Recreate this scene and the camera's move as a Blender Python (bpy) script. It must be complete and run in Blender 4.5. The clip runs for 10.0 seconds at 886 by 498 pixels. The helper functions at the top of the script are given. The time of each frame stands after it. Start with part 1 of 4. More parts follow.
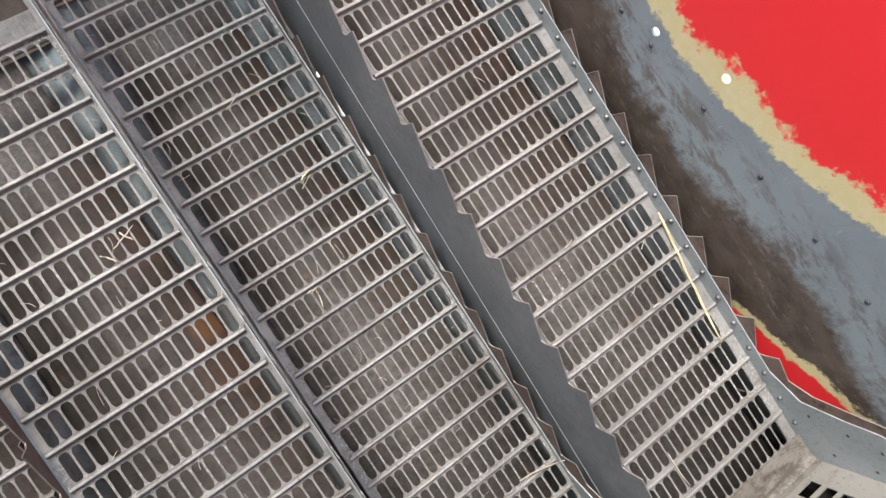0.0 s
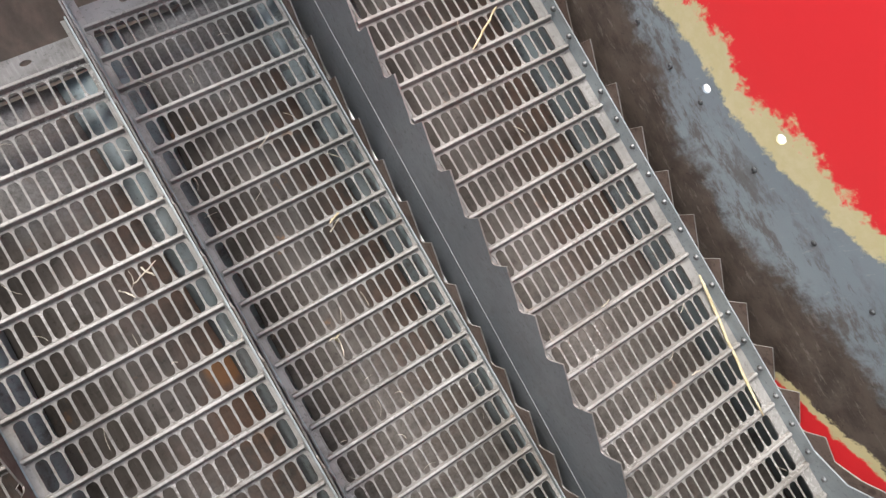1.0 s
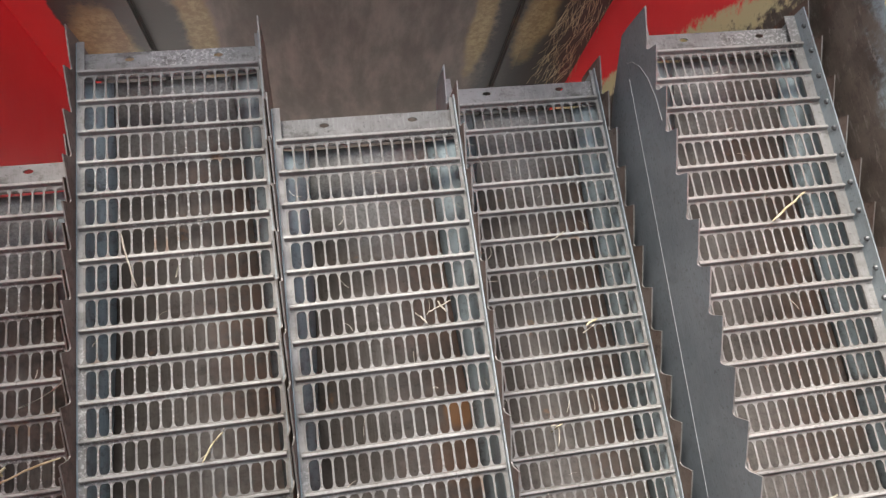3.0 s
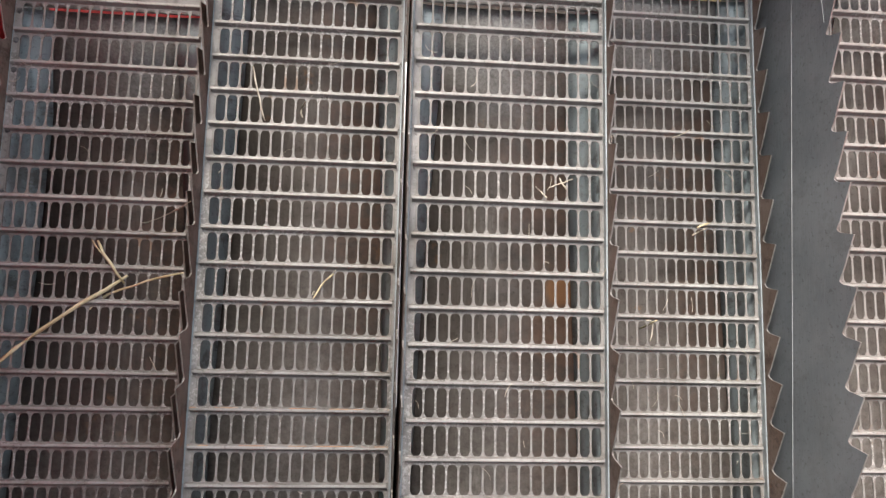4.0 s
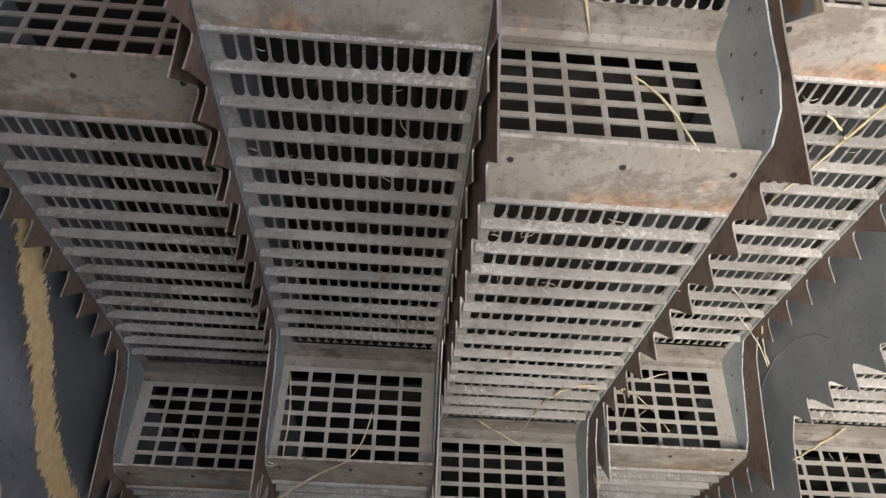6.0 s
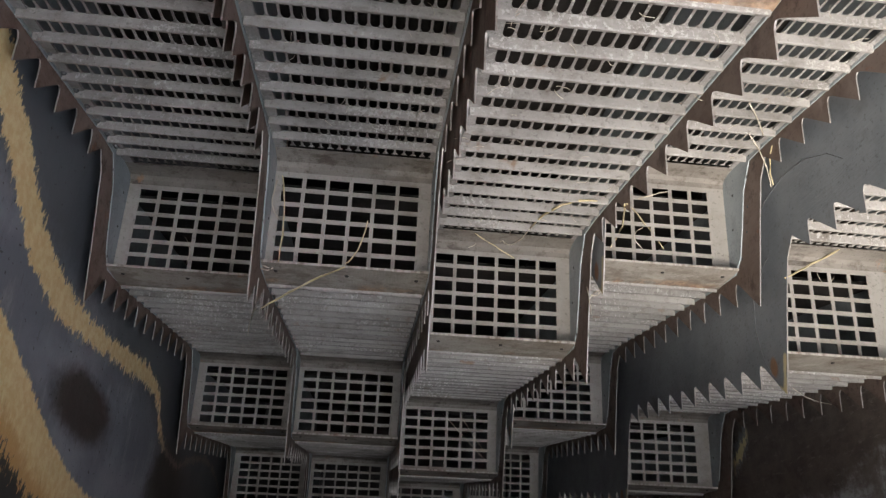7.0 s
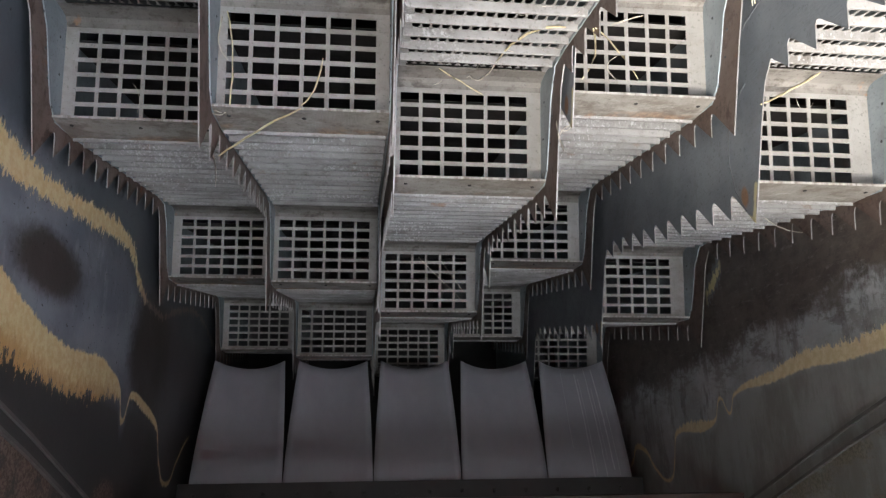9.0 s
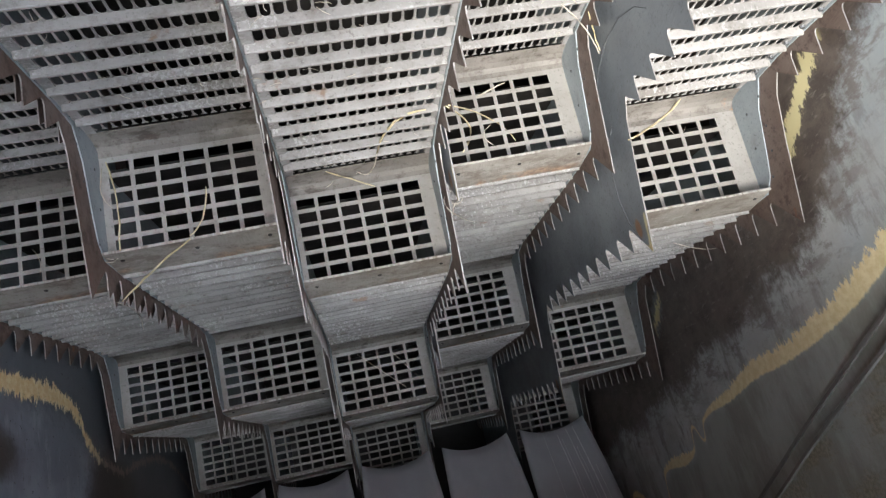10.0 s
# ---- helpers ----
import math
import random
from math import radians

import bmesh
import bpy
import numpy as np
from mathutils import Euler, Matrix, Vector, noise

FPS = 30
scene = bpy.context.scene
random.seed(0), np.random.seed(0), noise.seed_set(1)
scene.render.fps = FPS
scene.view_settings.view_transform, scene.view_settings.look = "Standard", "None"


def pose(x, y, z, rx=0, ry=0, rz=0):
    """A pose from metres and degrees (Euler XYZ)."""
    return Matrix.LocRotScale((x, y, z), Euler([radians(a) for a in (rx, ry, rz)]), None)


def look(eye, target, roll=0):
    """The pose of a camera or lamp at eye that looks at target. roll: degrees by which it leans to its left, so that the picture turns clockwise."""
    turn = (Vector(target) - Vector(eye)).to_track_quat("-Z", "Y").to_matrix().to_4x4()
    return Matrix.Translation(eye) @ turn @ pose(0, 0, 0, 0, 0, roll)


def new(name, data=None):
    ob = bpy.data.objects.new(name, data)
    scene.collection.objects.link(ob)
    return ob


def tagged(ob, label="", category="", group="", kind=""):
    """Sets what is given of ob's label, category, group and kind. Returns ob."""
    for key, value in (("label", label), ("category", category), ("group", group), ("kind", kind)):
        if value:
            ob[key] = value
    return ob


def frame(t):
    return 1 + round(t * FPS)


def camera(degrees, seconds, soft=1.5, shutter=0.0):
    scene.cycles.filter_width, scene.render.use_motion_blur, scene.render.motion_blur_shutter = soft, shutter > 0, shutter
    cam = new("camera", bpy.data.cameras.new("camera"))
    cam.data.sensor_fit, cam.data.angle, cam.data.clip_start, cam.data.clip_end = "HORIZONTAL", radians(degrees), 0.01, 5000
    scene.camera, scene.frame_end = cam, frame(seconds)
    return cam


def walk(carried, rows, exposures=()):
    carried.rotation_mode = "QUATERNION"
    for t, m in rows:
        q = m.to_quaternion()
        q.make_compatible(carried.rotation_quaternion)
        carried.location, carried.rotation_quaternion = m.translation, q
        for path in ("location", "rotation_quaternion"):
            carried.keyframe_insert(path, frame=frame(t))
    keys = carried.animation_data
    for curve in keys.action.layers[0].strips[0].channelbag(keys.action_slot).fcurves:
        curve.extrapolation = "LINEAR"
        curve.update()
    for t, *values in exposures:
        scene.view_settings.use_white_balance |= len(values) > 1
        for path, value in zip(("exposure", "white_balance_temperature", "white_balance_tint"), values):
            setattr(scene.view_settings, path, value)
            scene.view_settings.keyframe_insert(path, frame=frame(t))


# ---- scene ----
# ---------------------------------------------------------------- camera
cam = camera(63.83, 10.0, soft=1.3)
PATH = [
    (0, pose(0.1008, 0.6595, 0.6462, 6.64, -16.31, -34.19)),
    (0.5, pose(0.1263, 0.6672, 0.5969, 8.74, -17.21, -34.72)),
    (1, pose(0.0903, 0.6698, 0.6059, 10.01, -15.90, -31.06)),
    (1.5, pose(0.0470, 0.6683, 0.6146, 11.78, -13.88, -25.61)),
    (2, pose(0.0100, 0.6745, 0.6422, 13.51, -11.62, -19.67)),
    (2.5, pose(-0.0250, 0.6657, 0.6631, 15.15, -9.32, -13.49)),
    (3, pose(-0.0586, 0.6565, 0.6715, 15.64, -6.98, -7.65)),
    (3.2, pose(-0.0769, 0.6479, 0.6728, 15.64, -5.92, -5.30)),
    (4.3, pose(-0.1534, 0.5827, 0.6261, 0.72, -2.79, 2.86)),
    (4.5, pose(-0.1334, 0.5382, 0.6063, -4.20, -0.45, 3.50)),
    (5, pose(-0.1652, 0.4568, 0.5539, -18.85, 0.08, 3.85)),
    (5.5, pose(-0.1789, 0.3994, 0.5352, -31.91, 0.68, 3.96)),
    (6, pose(-0.1836, 0.3965, 0.4843, -46.93, 0.74, 4.43)),
    (6.2, pose(-0.1893, 0.3840, 0.4844, -50.40, 0.76, 4.98)),
    (7.3, pose(-0.2023, 0.3385, 0.4741, -64.45, 1.82, 6.89)),
    (7.5, pose(-0.2033, 0.3260, 0.4755, -66.41, 2.04, 7.23)),
    (8, pose(-0.2002, 0.3169, 0.4787, -71.11, 2.31, 7.62)),
    (8.5, pose(-0.1948, 0.3064, 0.4819, -74.01, 1.48, 7.48)),
    (9, pose(-0.1622, 0.3252, 0.4747, -73.32, -0.77, 6.37)),
    (9.5, pose(-0.1246, 0.3307, 0.4783, -70.57, -5.65, 5.35)),
    (10, pose(-0.0600, 0.3465, 0.4925, -66.07, -13.07, 3.41)),
]
EXPOSURES = [(0.0, 1.47, 6500, 10), (2.0, 1.47, 6500, 10), (3.2, 1.6, 6600, 9), (5.0, 1.62, 6900, 13), (6.2, 1.70, 6900, 12), (7.3, 1.82, 6750, 12), (8.5, 2.38, 6500, 11), (10.0, 2.32, 6300, 9)]
walk(cam, PATH, EXPOSURES)

# ---------------------------------------------------------------- sky, sun
SUN_ELEV, SUN_AZ = 50.0, -20.0      # degrees; azimuth from +y towards +x
world = bpy.data.worlds.new("overcast_sky")
scene.world = world
world.use_nodes = True
wn, wl = world.node_tree.nodes, world.node_tree.links
sky = wn.new("ShaderNodeTexSky")
sky.sky_type = "NISHITA"
sky.sun_disc = False
sky.sun_elevation, sky.sun_rotation = radians(SUN_ELEV), radians(SUN_AZ)
pale = wn.new("ShaderNodeHueSaturation")
pale.inputs["Saturation"].default_value = 0.3
wl.new(sky.outputs[0], pale.inputs["Color"])
wl.new(pale.outputs[0], wn["Background"].inputs["Color"])
wn["Background"].inputs["Strength"].default_value = 0.22
sun = new("sun", bpy.data.lights.new("sun", "SUN"))
sun.data.energy, sun.data.angle, sun.data.color = 1.75, radians(24.0), (1.0, 0.935, 0.85)
az, el = radians(SUN_AZ), radians(SUN_ELEV)
toward = Vector((math.sin(az) * math.cos(el), math.cos(az) * math.cos(el), math.sin(el)))
sun.matrix_world = look((0, 0, 6), Vector((0, 0, 6)) - toward)

# ---------------------------------------------------------------- materials


class Mat:
    """A small wrapper round one principled material."""

    def __init__(self, name, rough=0.5, metal=0.0, old=None):
        self.m = old or bpy.data.materials.new(name)
        self.m.use_nodes = True
        self.t = self.m.node_tree
        self.b = self.t.nodes["Principled BSDF"]
        if old is None:
            self.b.inputs["Roughness"].default_value = rough
            self.b.inputs["Metallic"].default_value = metal

    def node(self, kind, **inputs):
        n = self.t.nodes.new(kind)
        for k, v in inputs.items():
            self.put(n.inputs[k.replace("_", " ")], v)
        return n

    def put(self, socket, v):
        if isinstance(v, bpy.types.NodeSocket):
            self.t.links.new(v, socket)
        elif isinstance(v, (tuple, list)) and len(v) == 3 and socket.type == "RGBA":
            socket.default_value = (*v, 1)
        else:
            socket.default_value = v

    def coords(self, kind="Object"):
        return self.node("ShaderNodeTexCoord").outputs[kind]

    def stretch(self, vec, sx, sy, sz):
        n = self.node("ShaderNodeMapping")
        self.put(n.inputs["Vector"], vec)
        n.inputs["Scale"].default_value = (sx, sy, sz)
        return n.outputs[0]

    def noise(self, vec, scale, detail=4.0, rough=0.55):
        n = self.node("ShaderNodeTexNoise", Vector=vec, Scale=scale, Detail=detail, Roughness=rough)
        return n.outputs["Fac"]

    def ramp(self, fac, lo, hi):
        n = self.node("ShaderNodeMapRange")
        n.interpolation_type = "SMOOTHSTEP"
        for i, v in enumerate((fac, lo, hi, 0.0, 1.0)):
            self.put(n.inputs[i], v)
        return n.outputs[0]

    def math(self, op, a, b=0.0, c=0.0):
        n = self.node("ShaderNodeMath")
        n.operation = op
        for i, v in enumerate((a, b, c)):
            self.put(n.inputs[i], v)
        return n.outputs[0]

    def mix(self, fac, a, b):
        n = self.node("ShaderNodeMix")
        n.data_type = "RGBA"
        self.put(n.inputs[0], fac)
        self.put(n.inputs[6], a)
        self.put(n.inputs[7], b)
        return n.outputs[2]

    def random(self):
        return self.node("ShaderNodeObjectInfo").outputs["Random"]

    def color(self, v):
        self.put(self.b.inputs["Base Color"], v)
        return self

    def rough(self, v):
        self.put(self.b.inputs["Roughness"], v)
        return self

    def bump(self, height, strength=0.3, dist=0.002):
        n = self.node("ShaderNodeBump", Height=height, Strength=strength, Distance=dist)
        self.put(self.b.inputs["Normal"], n.outputs[0])
        return self


def steel(name, base, light, dirt, rough=0.5, metal=0.25, grain=(60, 8, 60), dirt_at=0.56, rust=None, crust=0.0, mottle=0.45):
    """Worn bare or zinc-coated sheet: cloudy tones, fine scratches, dirt, pale zinc bloom and a little rust."""
    m = Mat(name, rough, metal)
    p = m.node("ShaderNodeNewGeometry").outputs["Position"]
    cloud = m.noise(p, 9, 5)
    fine = m.noise(m.stretch(p, *grain), 6, 3)
    mid = m.noise(p, 46, 6, 0.7)
    speck = m.noise(p, 190, 3, 0.6)
    c = m.mix(m.ramp(cloud, 0.3, 0.72), base, light)
    c = m.mix(m.math("MULTIPLY", m.ramp(fine, 0.45, 0.75), 0.4), c, light)
    c = m.mix(m.math("MULTIPLY", m.ramp(mid, 0.50, 0.72), mottle), c, dirt)
    c = m.mix(m.math("MULTIPLY", m.ramp(m.noise(p, 5.1, 6, 0.65), dirt_at, dirt_at + 0.14), 0.7), c, dirt)
    c = m.mix(m.math("MULTIPLY", m.ramp(m.noise(m.stretch(p, 0.6, 1.2, 1.0), 24, 6, 0.72), 0.54, 0.66), mottle), c, tuple(0.8 * k for k in dirt))
    c = m.mix(m.math("MULTIPLY", m.ramp(speck, 0.58, 0.70), 0.4), c, tuple(0.35 * k for k in dirt))
    if crust:
        bloom = m.math("MULTIPLY", m.ramp(m.noise(p, 6.3, 3), 0.50, 0.60), m.ramp(m.noise(p, 210, 4, 0.7), 0.50, 0.60))
        c = m.mix(m.math("MULTIPLY", bloom, crust), c, (0.66, 0.65, 0.63))
    if rust:
        c = m.mix(m.math("MULTIPLY", m.ramp(m.noise(p, 17, 6, 0.65), 0.63, 0.72), 0.75), c, rust)
    tone = m.math("MULTIPLY_ADD", m.random(), 0.24, 0.86)
    hs = m.node("ShaderNodeHueSaturation", Color=c)
    m.put(hs.inputs["Value"], tone)
    m.color(hs.outputs[0])
    m.rough(m.math("ADD", m.math("MULTIPLY", mid, 0.3), rough - 0.12))
    m.bump(m.math("ADD", m.math("MULTIPLY", speck, 0.5), m.math("ADD", fine, mid)), 0.28, 0.0012)
    return m.m


SLAT = steel("zinc_steel_slats", (0.19, 0.181, 0.171), (0.285, 0.273, 0.26), (0.118, 0.102, 0.086), 0.62, 0.1, rust=(0.20, 0.12, 0.07), crust=0.4)
FRONT_ZINC = steel("bloomed_zinc_slats", (0.225, 0.216, 0.205), (0.34, 0.328, 0.312), (0.135, 0.117, 0.098), 0.58, 0.12, rust=(0.20, 0.12, 0.07), crust=0.4)
RAIL = steel("zinc_spangle_rails", (0.225, 0.22, 0.212), (0.36, 0.352, 0.342), (0.15, 0.138, 0.122), 0.58, 0.15, crust=0.4)
LANDING = steel("landing_steel", (0.25, 0.23, 0.20), (0.37, 0.35, 0.315), (0.16, 0.13, 0.10), 0.55, 0.12, rust=(0.36, 0.17, 0.075), mottle=0.6)
GRATE = steel("grate_steel", (0.27, 0.255, 0.23), (0.35, 0.335, 0.31), (0.20, 0.18, 0.155), 0.55, 0.2, mottle=0.35)
PLATE = steel("blue_grey_side_steel", (0.268, 0.313, 0.332), (0.37, 0.415, 0.435), (0.21, 0.22, 0.215), 0.5, 0.2, mottle=0.3)
TROUGH = steel("blue_grey_trough_side", (0.30, 0.375, 0.405), (0.41, 0.48, 0.505), (0.19, 0.19, 0.18), 0.6, 0.1, mottle=0.8)
TOOTH_BROWN = steel("brown_tooth_steel", (0.135, 0.092, 0.072), (0.22, 0.17, 0.145), (0.085, 0.055, 0.042), 0.55, 0.2, rust=(0.24, 0.10, 0.045), mottle=0.8)
TOOTH_GREY = steel("grey_tooth_steel", (0.195, 0.22, 0.245), (0.27, 0.30, 0.325), (0.18, 0.185, 0.185), 0.40, 0.25, mottle=0.3)
PAN = steel("brown_pan_steel", (0.072, 0.061, 0.052), (0.138, 0.121, 0.108), (0.05, 0.04, 0.033), 0.5, 0.3, rust=(0.22, 0.12, 0.06), mottle=0.6)
FLANGE = steel("dull_flange_steel", (0.19, 0.185, 0.18), (0.34, 0.335, 0.33), (0.10, 0.09, 0.08), 0.55, 0.2, mottle=0.7, crust=0.6)
CREST = steel("rubbed_bright_crest", (0.27, 0.262, 0.25), (0.42, 0.41, 0.395), (0.18, 0.155, 0.13), 0.52, 0.15)
# shaded copy of the pan steel: the darkness below the front decks is in its colour
PAN_SHADED = steel("shaded_pan_steel", (0.022, 0.02, 0.018), (0.045, 0.04, 0.036), (0.016, 0.013, 0.011), 0.6, 0.2)
TOE = steel("dull_toe_steel", (0.165, 0.15, 0.13), (0.27, 0.25, 0.225), (0.10, 0.082, 0.065), 0.6, 0.1, rust=(0.34, 0.17, 0.08), mottle=0.85)
EDGE = steel("bright_worn_edge", (0.25, 0.235, 0.22), (0.42, 0.405, 0.39), (0.15, 0.12, 0.095), 0.42, 0.4)


def bar_rust(mat):
    """Orange rust in short stretches along the crests of the bars."""
    m = Mat("", old=mat)
    p = m.node("ShaderNodeNewGeometry").outputs["Position"]
    crest = m.ramp(m.node("ShaderNodeSeparateXYZ", Vector=m.coords()).outputs[2], 0.0030, 0.0050)
    c = m.b.inputs["Base Color"].links[0].from_socket
    spot = m.math("MULTIPLY", m.ramp(m.noise(m.stretch(p, 1, 0.5, 0.5), 34, 4, 0.6), 0.50, 0.58), crest)
    c = m.mix(m.math("MULTIPLY", spot, 0.75), c, m.mix(m.noise(p, 90, 3), (0.36, 0.18, 0.09), (0.58, 0.34, 0.18)))
    m.color(c)


def zinc_bloom(mat):
    """White zinc bloom in small bright flecks, gathered in drifts."""
    m = Mat("", old=mat)
    p = m.node("ShaderNodeNewGeometry").outputs["Position"]
    c = m.b.inputs["Base Color"].links[0].from_socket
    drift = m.ramp(m.noise(p, 5, 3), 0.44, 0.62)
    fleck = m.math("MULTIPLY", m.ramp(m.noise(m.stretch(p, 1, 1, 0.7), 190, 4, 0.65), 0.55, 0.66), drift)
    m.color(m.mix(m.math("MULTIPLY", fleck, 0.75), c, (0.50, 0.495, 0.48)))


def edge_rust(mat):
    """Rust, grime and a rubbed bright line along the front edge of the landing plates."""
    m = Mat("", old=mat)
    p = m.node("ShaderNodeNewGeometry").outputs["Position"]
    y = m.node("ShaderNodeSeparateXYZ", Vector=m.coords()).outputs[1]
    c = m.b.inputs["Base Color"].links[0].from_socket
    c = m.mix(m.math("MULTIPLY", m.ramp(m.noise(m.stretch(p, 0.6, 1, 1), 16, 6, 0.72), 0.48, 0.60), 0.6), c, (0.135, 0.108, 0.085))
    c = m.mix(m.math("MULTIPLY", m.ramp(m.noise(m.stretch(p, 0.7, 1.2, 1), 23, 6, 0.7), 0.56, 0.68), 0.5), c, (0.47, 0.45, 0.41))
    y2 = m.math("MULTIPLY_ADD", m.noise(p, 30, 5, 0.7), 0.05, m.math("SUBTRACT", y, 0.025))
    front = m.math("SUBTRACT", 1.0, m.ramp(y2, -0.042, -0.022))
    grime = m.math("MULTIPLY", front, m.ramp(m.noise(p, 60, 5, 0.7), 0.42, 0.58))
    c = m.mix(m.math("MULTIPLY", grime, 0.6), c, (0.12, 0.10, 0.08))
    patch = m.math("MULTIPLY", front, m.ramp(m.noise(p, 11, 4, 0.6), 0.50, 0.60))
    c = m.mix(m.math("MULTIPLY", patch, 0.65), c, m.mix(m.ramp(m.noise(p, 80, 5, 0.7), 0.35, 0.65), (0.20, 0.11, 0.065), (0.50, 0.32, 0.20)))
    # one long orange streak on the landing of the fourth walker
    at = m.node("ShaderNodeSeparateXYZ", Vector=p)
    spot = blotch(m, p, at.outputs[0], at.outputs[1], 0.290, 0.0535, 0.048, 0.0065, m.math("MULTIPLY_ADD", m.noise(p, 60, 4, 0.7), 0.12, -0.06))
    c = m.mix(m.math("MULTIPLY", spot, 0.85), c, (0.56, 0.27, 0.09))
    rub = m.math("MULTIPLY", m.ramp(m.math("ABSOLUTE", m.math("SUBTRACT", y, -0.0112)), 0.0355, 0.0372), m.ramp(m.noise(m.stretch(p, 1, 0.1, 0.1), 150, 3), 0.35, 0.6))
    c = m.mix(m.math("MULTIPLY", rub, 0.7), c, (0.52, 0.50, 0.47))
    m.color(c)


def segment(m, y, z, a, b):
    """Distance from the line between two points."""
    dy, dz = b[0] - a[0], b[1] - a[1]
    l2 = dy * dy + dz * dz
    py, pz = m.math("SUBTRACT", y, a[0]), m.math("SUBTRACT", z, a[1])
    t = m.math("ADD", m.math("MULTIPLY", py, dy / l2), m.math("MULTIPLY", pz, dz / l2))
    t = m.math("MINIMUM", m.math("MAXIMUM", t, 0.0), 1.0)
    ey, ez = m.math("MULTIPLY_ADD", t, -dy, py), m.math("MULTIPLY_ADD", t, -dz, pz)
    return m.math("SQRT", m.math("ADD", m.math("MULTIPLY", ey, ey), m.math("MULTIPLY", ez, ez)))


def sprayed_tips(mat):
    """A little cream overspray and rust where the gussets end."""
    m = Mat("", old=mat)
    p = m.coords()
    sep = m.node("ShaderNodeSeparateXYZ", Vector=p)
    c = m.b.inputs["Base Color"].links[0].from_socket
    n = m.math("MULTIPLY_ADD", m.noise(p, 40, 4), 0.10, -0.05)
    y, z = sep.outputs[1], sep.outputs[2]
    for y0, z0 in STEPS[:3]:
        c = m.mix(m.math("MULTIPLY", blotch(m, p, y, z, y0 + 0.040, z0 + 0.030, 0.010, 0.016, n), 0.8), c, m.mix(m.noise(p, 150, 4), (0.16, 0.08, 0.04), (0.42, 0.20, 0.07)))
        for end in ((y0 + 0.008, z0 + 0.040), (y0 + 0.071, z0 + 0.024)):
            line = m.math("ADD", segment(m, y, z, (y0 + 0.055, z0 + 0.073), end), m.math("MULTIPLY", n, 0.08))
            c = m.mix(m.math("SUBTRACT", 1.0, m.ramp(line, 0.002, 0.006)), c, (0.62, 0.55, 0.33))
    m.color(c)


def pan_dust(mat):
    """Grey dusty cake on the shallow rear end of the trough; redder to the right, paler again forward."""
    m = Mat("", old=mat)
    p = m.node("ShaderNodeNewGeometry").outputs["Position"]
    sep = m.node("ShaderNodeSeparateXYZ", Vector=m.coords())
    x, y = sep.outputs[0], sep.outputs[1]
    c = m.b.inputs["Base Color"].links[0].from_socket
    lay = m.ramp(m.math("MULTIPLY_ADD", m.noise(p, 9, 6, 0.7), 0.4, y), 1.07, 1.24)
    red = m.math("MULTIPLY", m.ramp(m.math("MULTIPLY_ADD", m.noise(p, 7, 5, 0.7), 0.24, x), 0.10, 0.21), m.ramp(m.noise(p, 40, 5, 0.7), 0.30, 0.62))
    c = m.mix(red, c, m.mix(m.noise(p, 60, 5, 0.7), (0.12, 0.075, 0.058), (0.22, 0.15, 0.12)))
    c = m.mix(m.math("MULTIPLY", m.ramp(m.noise(m.stretch(p, 1, 0.25, 1), 22, 5, 0.7), 0.54, 0.70), 0.35), c, (0.24, 0.222, 0.20))
    # paler towards the front end
    fore = m.math("SUBTRACT", 1.0, m.ramp(m.math("MULTIPLY_ADD", m.noise(p, 8, 5, 0.7), 0.3, y), 0.45, 0.80))
    c = m.mix(m.math("MULTIPLY", fore, 0.7), c, m.mix(m.ramp(m.noise(p, 90, 5, 0.75), 0.30, 0.68), (0.15, 0.132, 0.118), (0.31, 0.285, 0.26)))
    c = m.mix(m.math("MULTIPLY", lay, 0.8), c, m.mix(m.ramp(m.noise(p, 240, 5, 0.75), 0.30, 0.66), (0.15, 0.147, 0.14), (0.30, 0.295, 0.285)))
    m.color(c)


def pan_stain(mat):
    m = Mat("", old=mat)
    p = m.coords()
    sep = m.node("ShaderNodeSeparateXYZ", Vector=p)
    c = m.b.inputs["Base Color"].links[0].from_socket
    n = m.math("MULTIPLY_ADD", m.noise(p, 30, 5), 0.10, -0.05)
    c = m.mix(m.math("MULTIPLY", blotch(m, p, sep.outputs[0], sep.outputs[1], 0.080, 0.684, 0.022, 0.020, n), 0.7), c, (0.36, 0.17, 0.07))
    c = m.mix(m.math("MULTIPLY", blotch(m, p, sep.outputs[0], sep.outputs[1], 0.075, 0.635, 0.035, 0.05, n), 0.3), c, (0.22, 0.11, 0.06))
    m.color(c)


RIVET = steel("rivet_steel", (0.10, 0.105, 0.11), (0.16, 0.165, 0.17), (0.08, 0.07, 0.06), 0.45, 0.5)


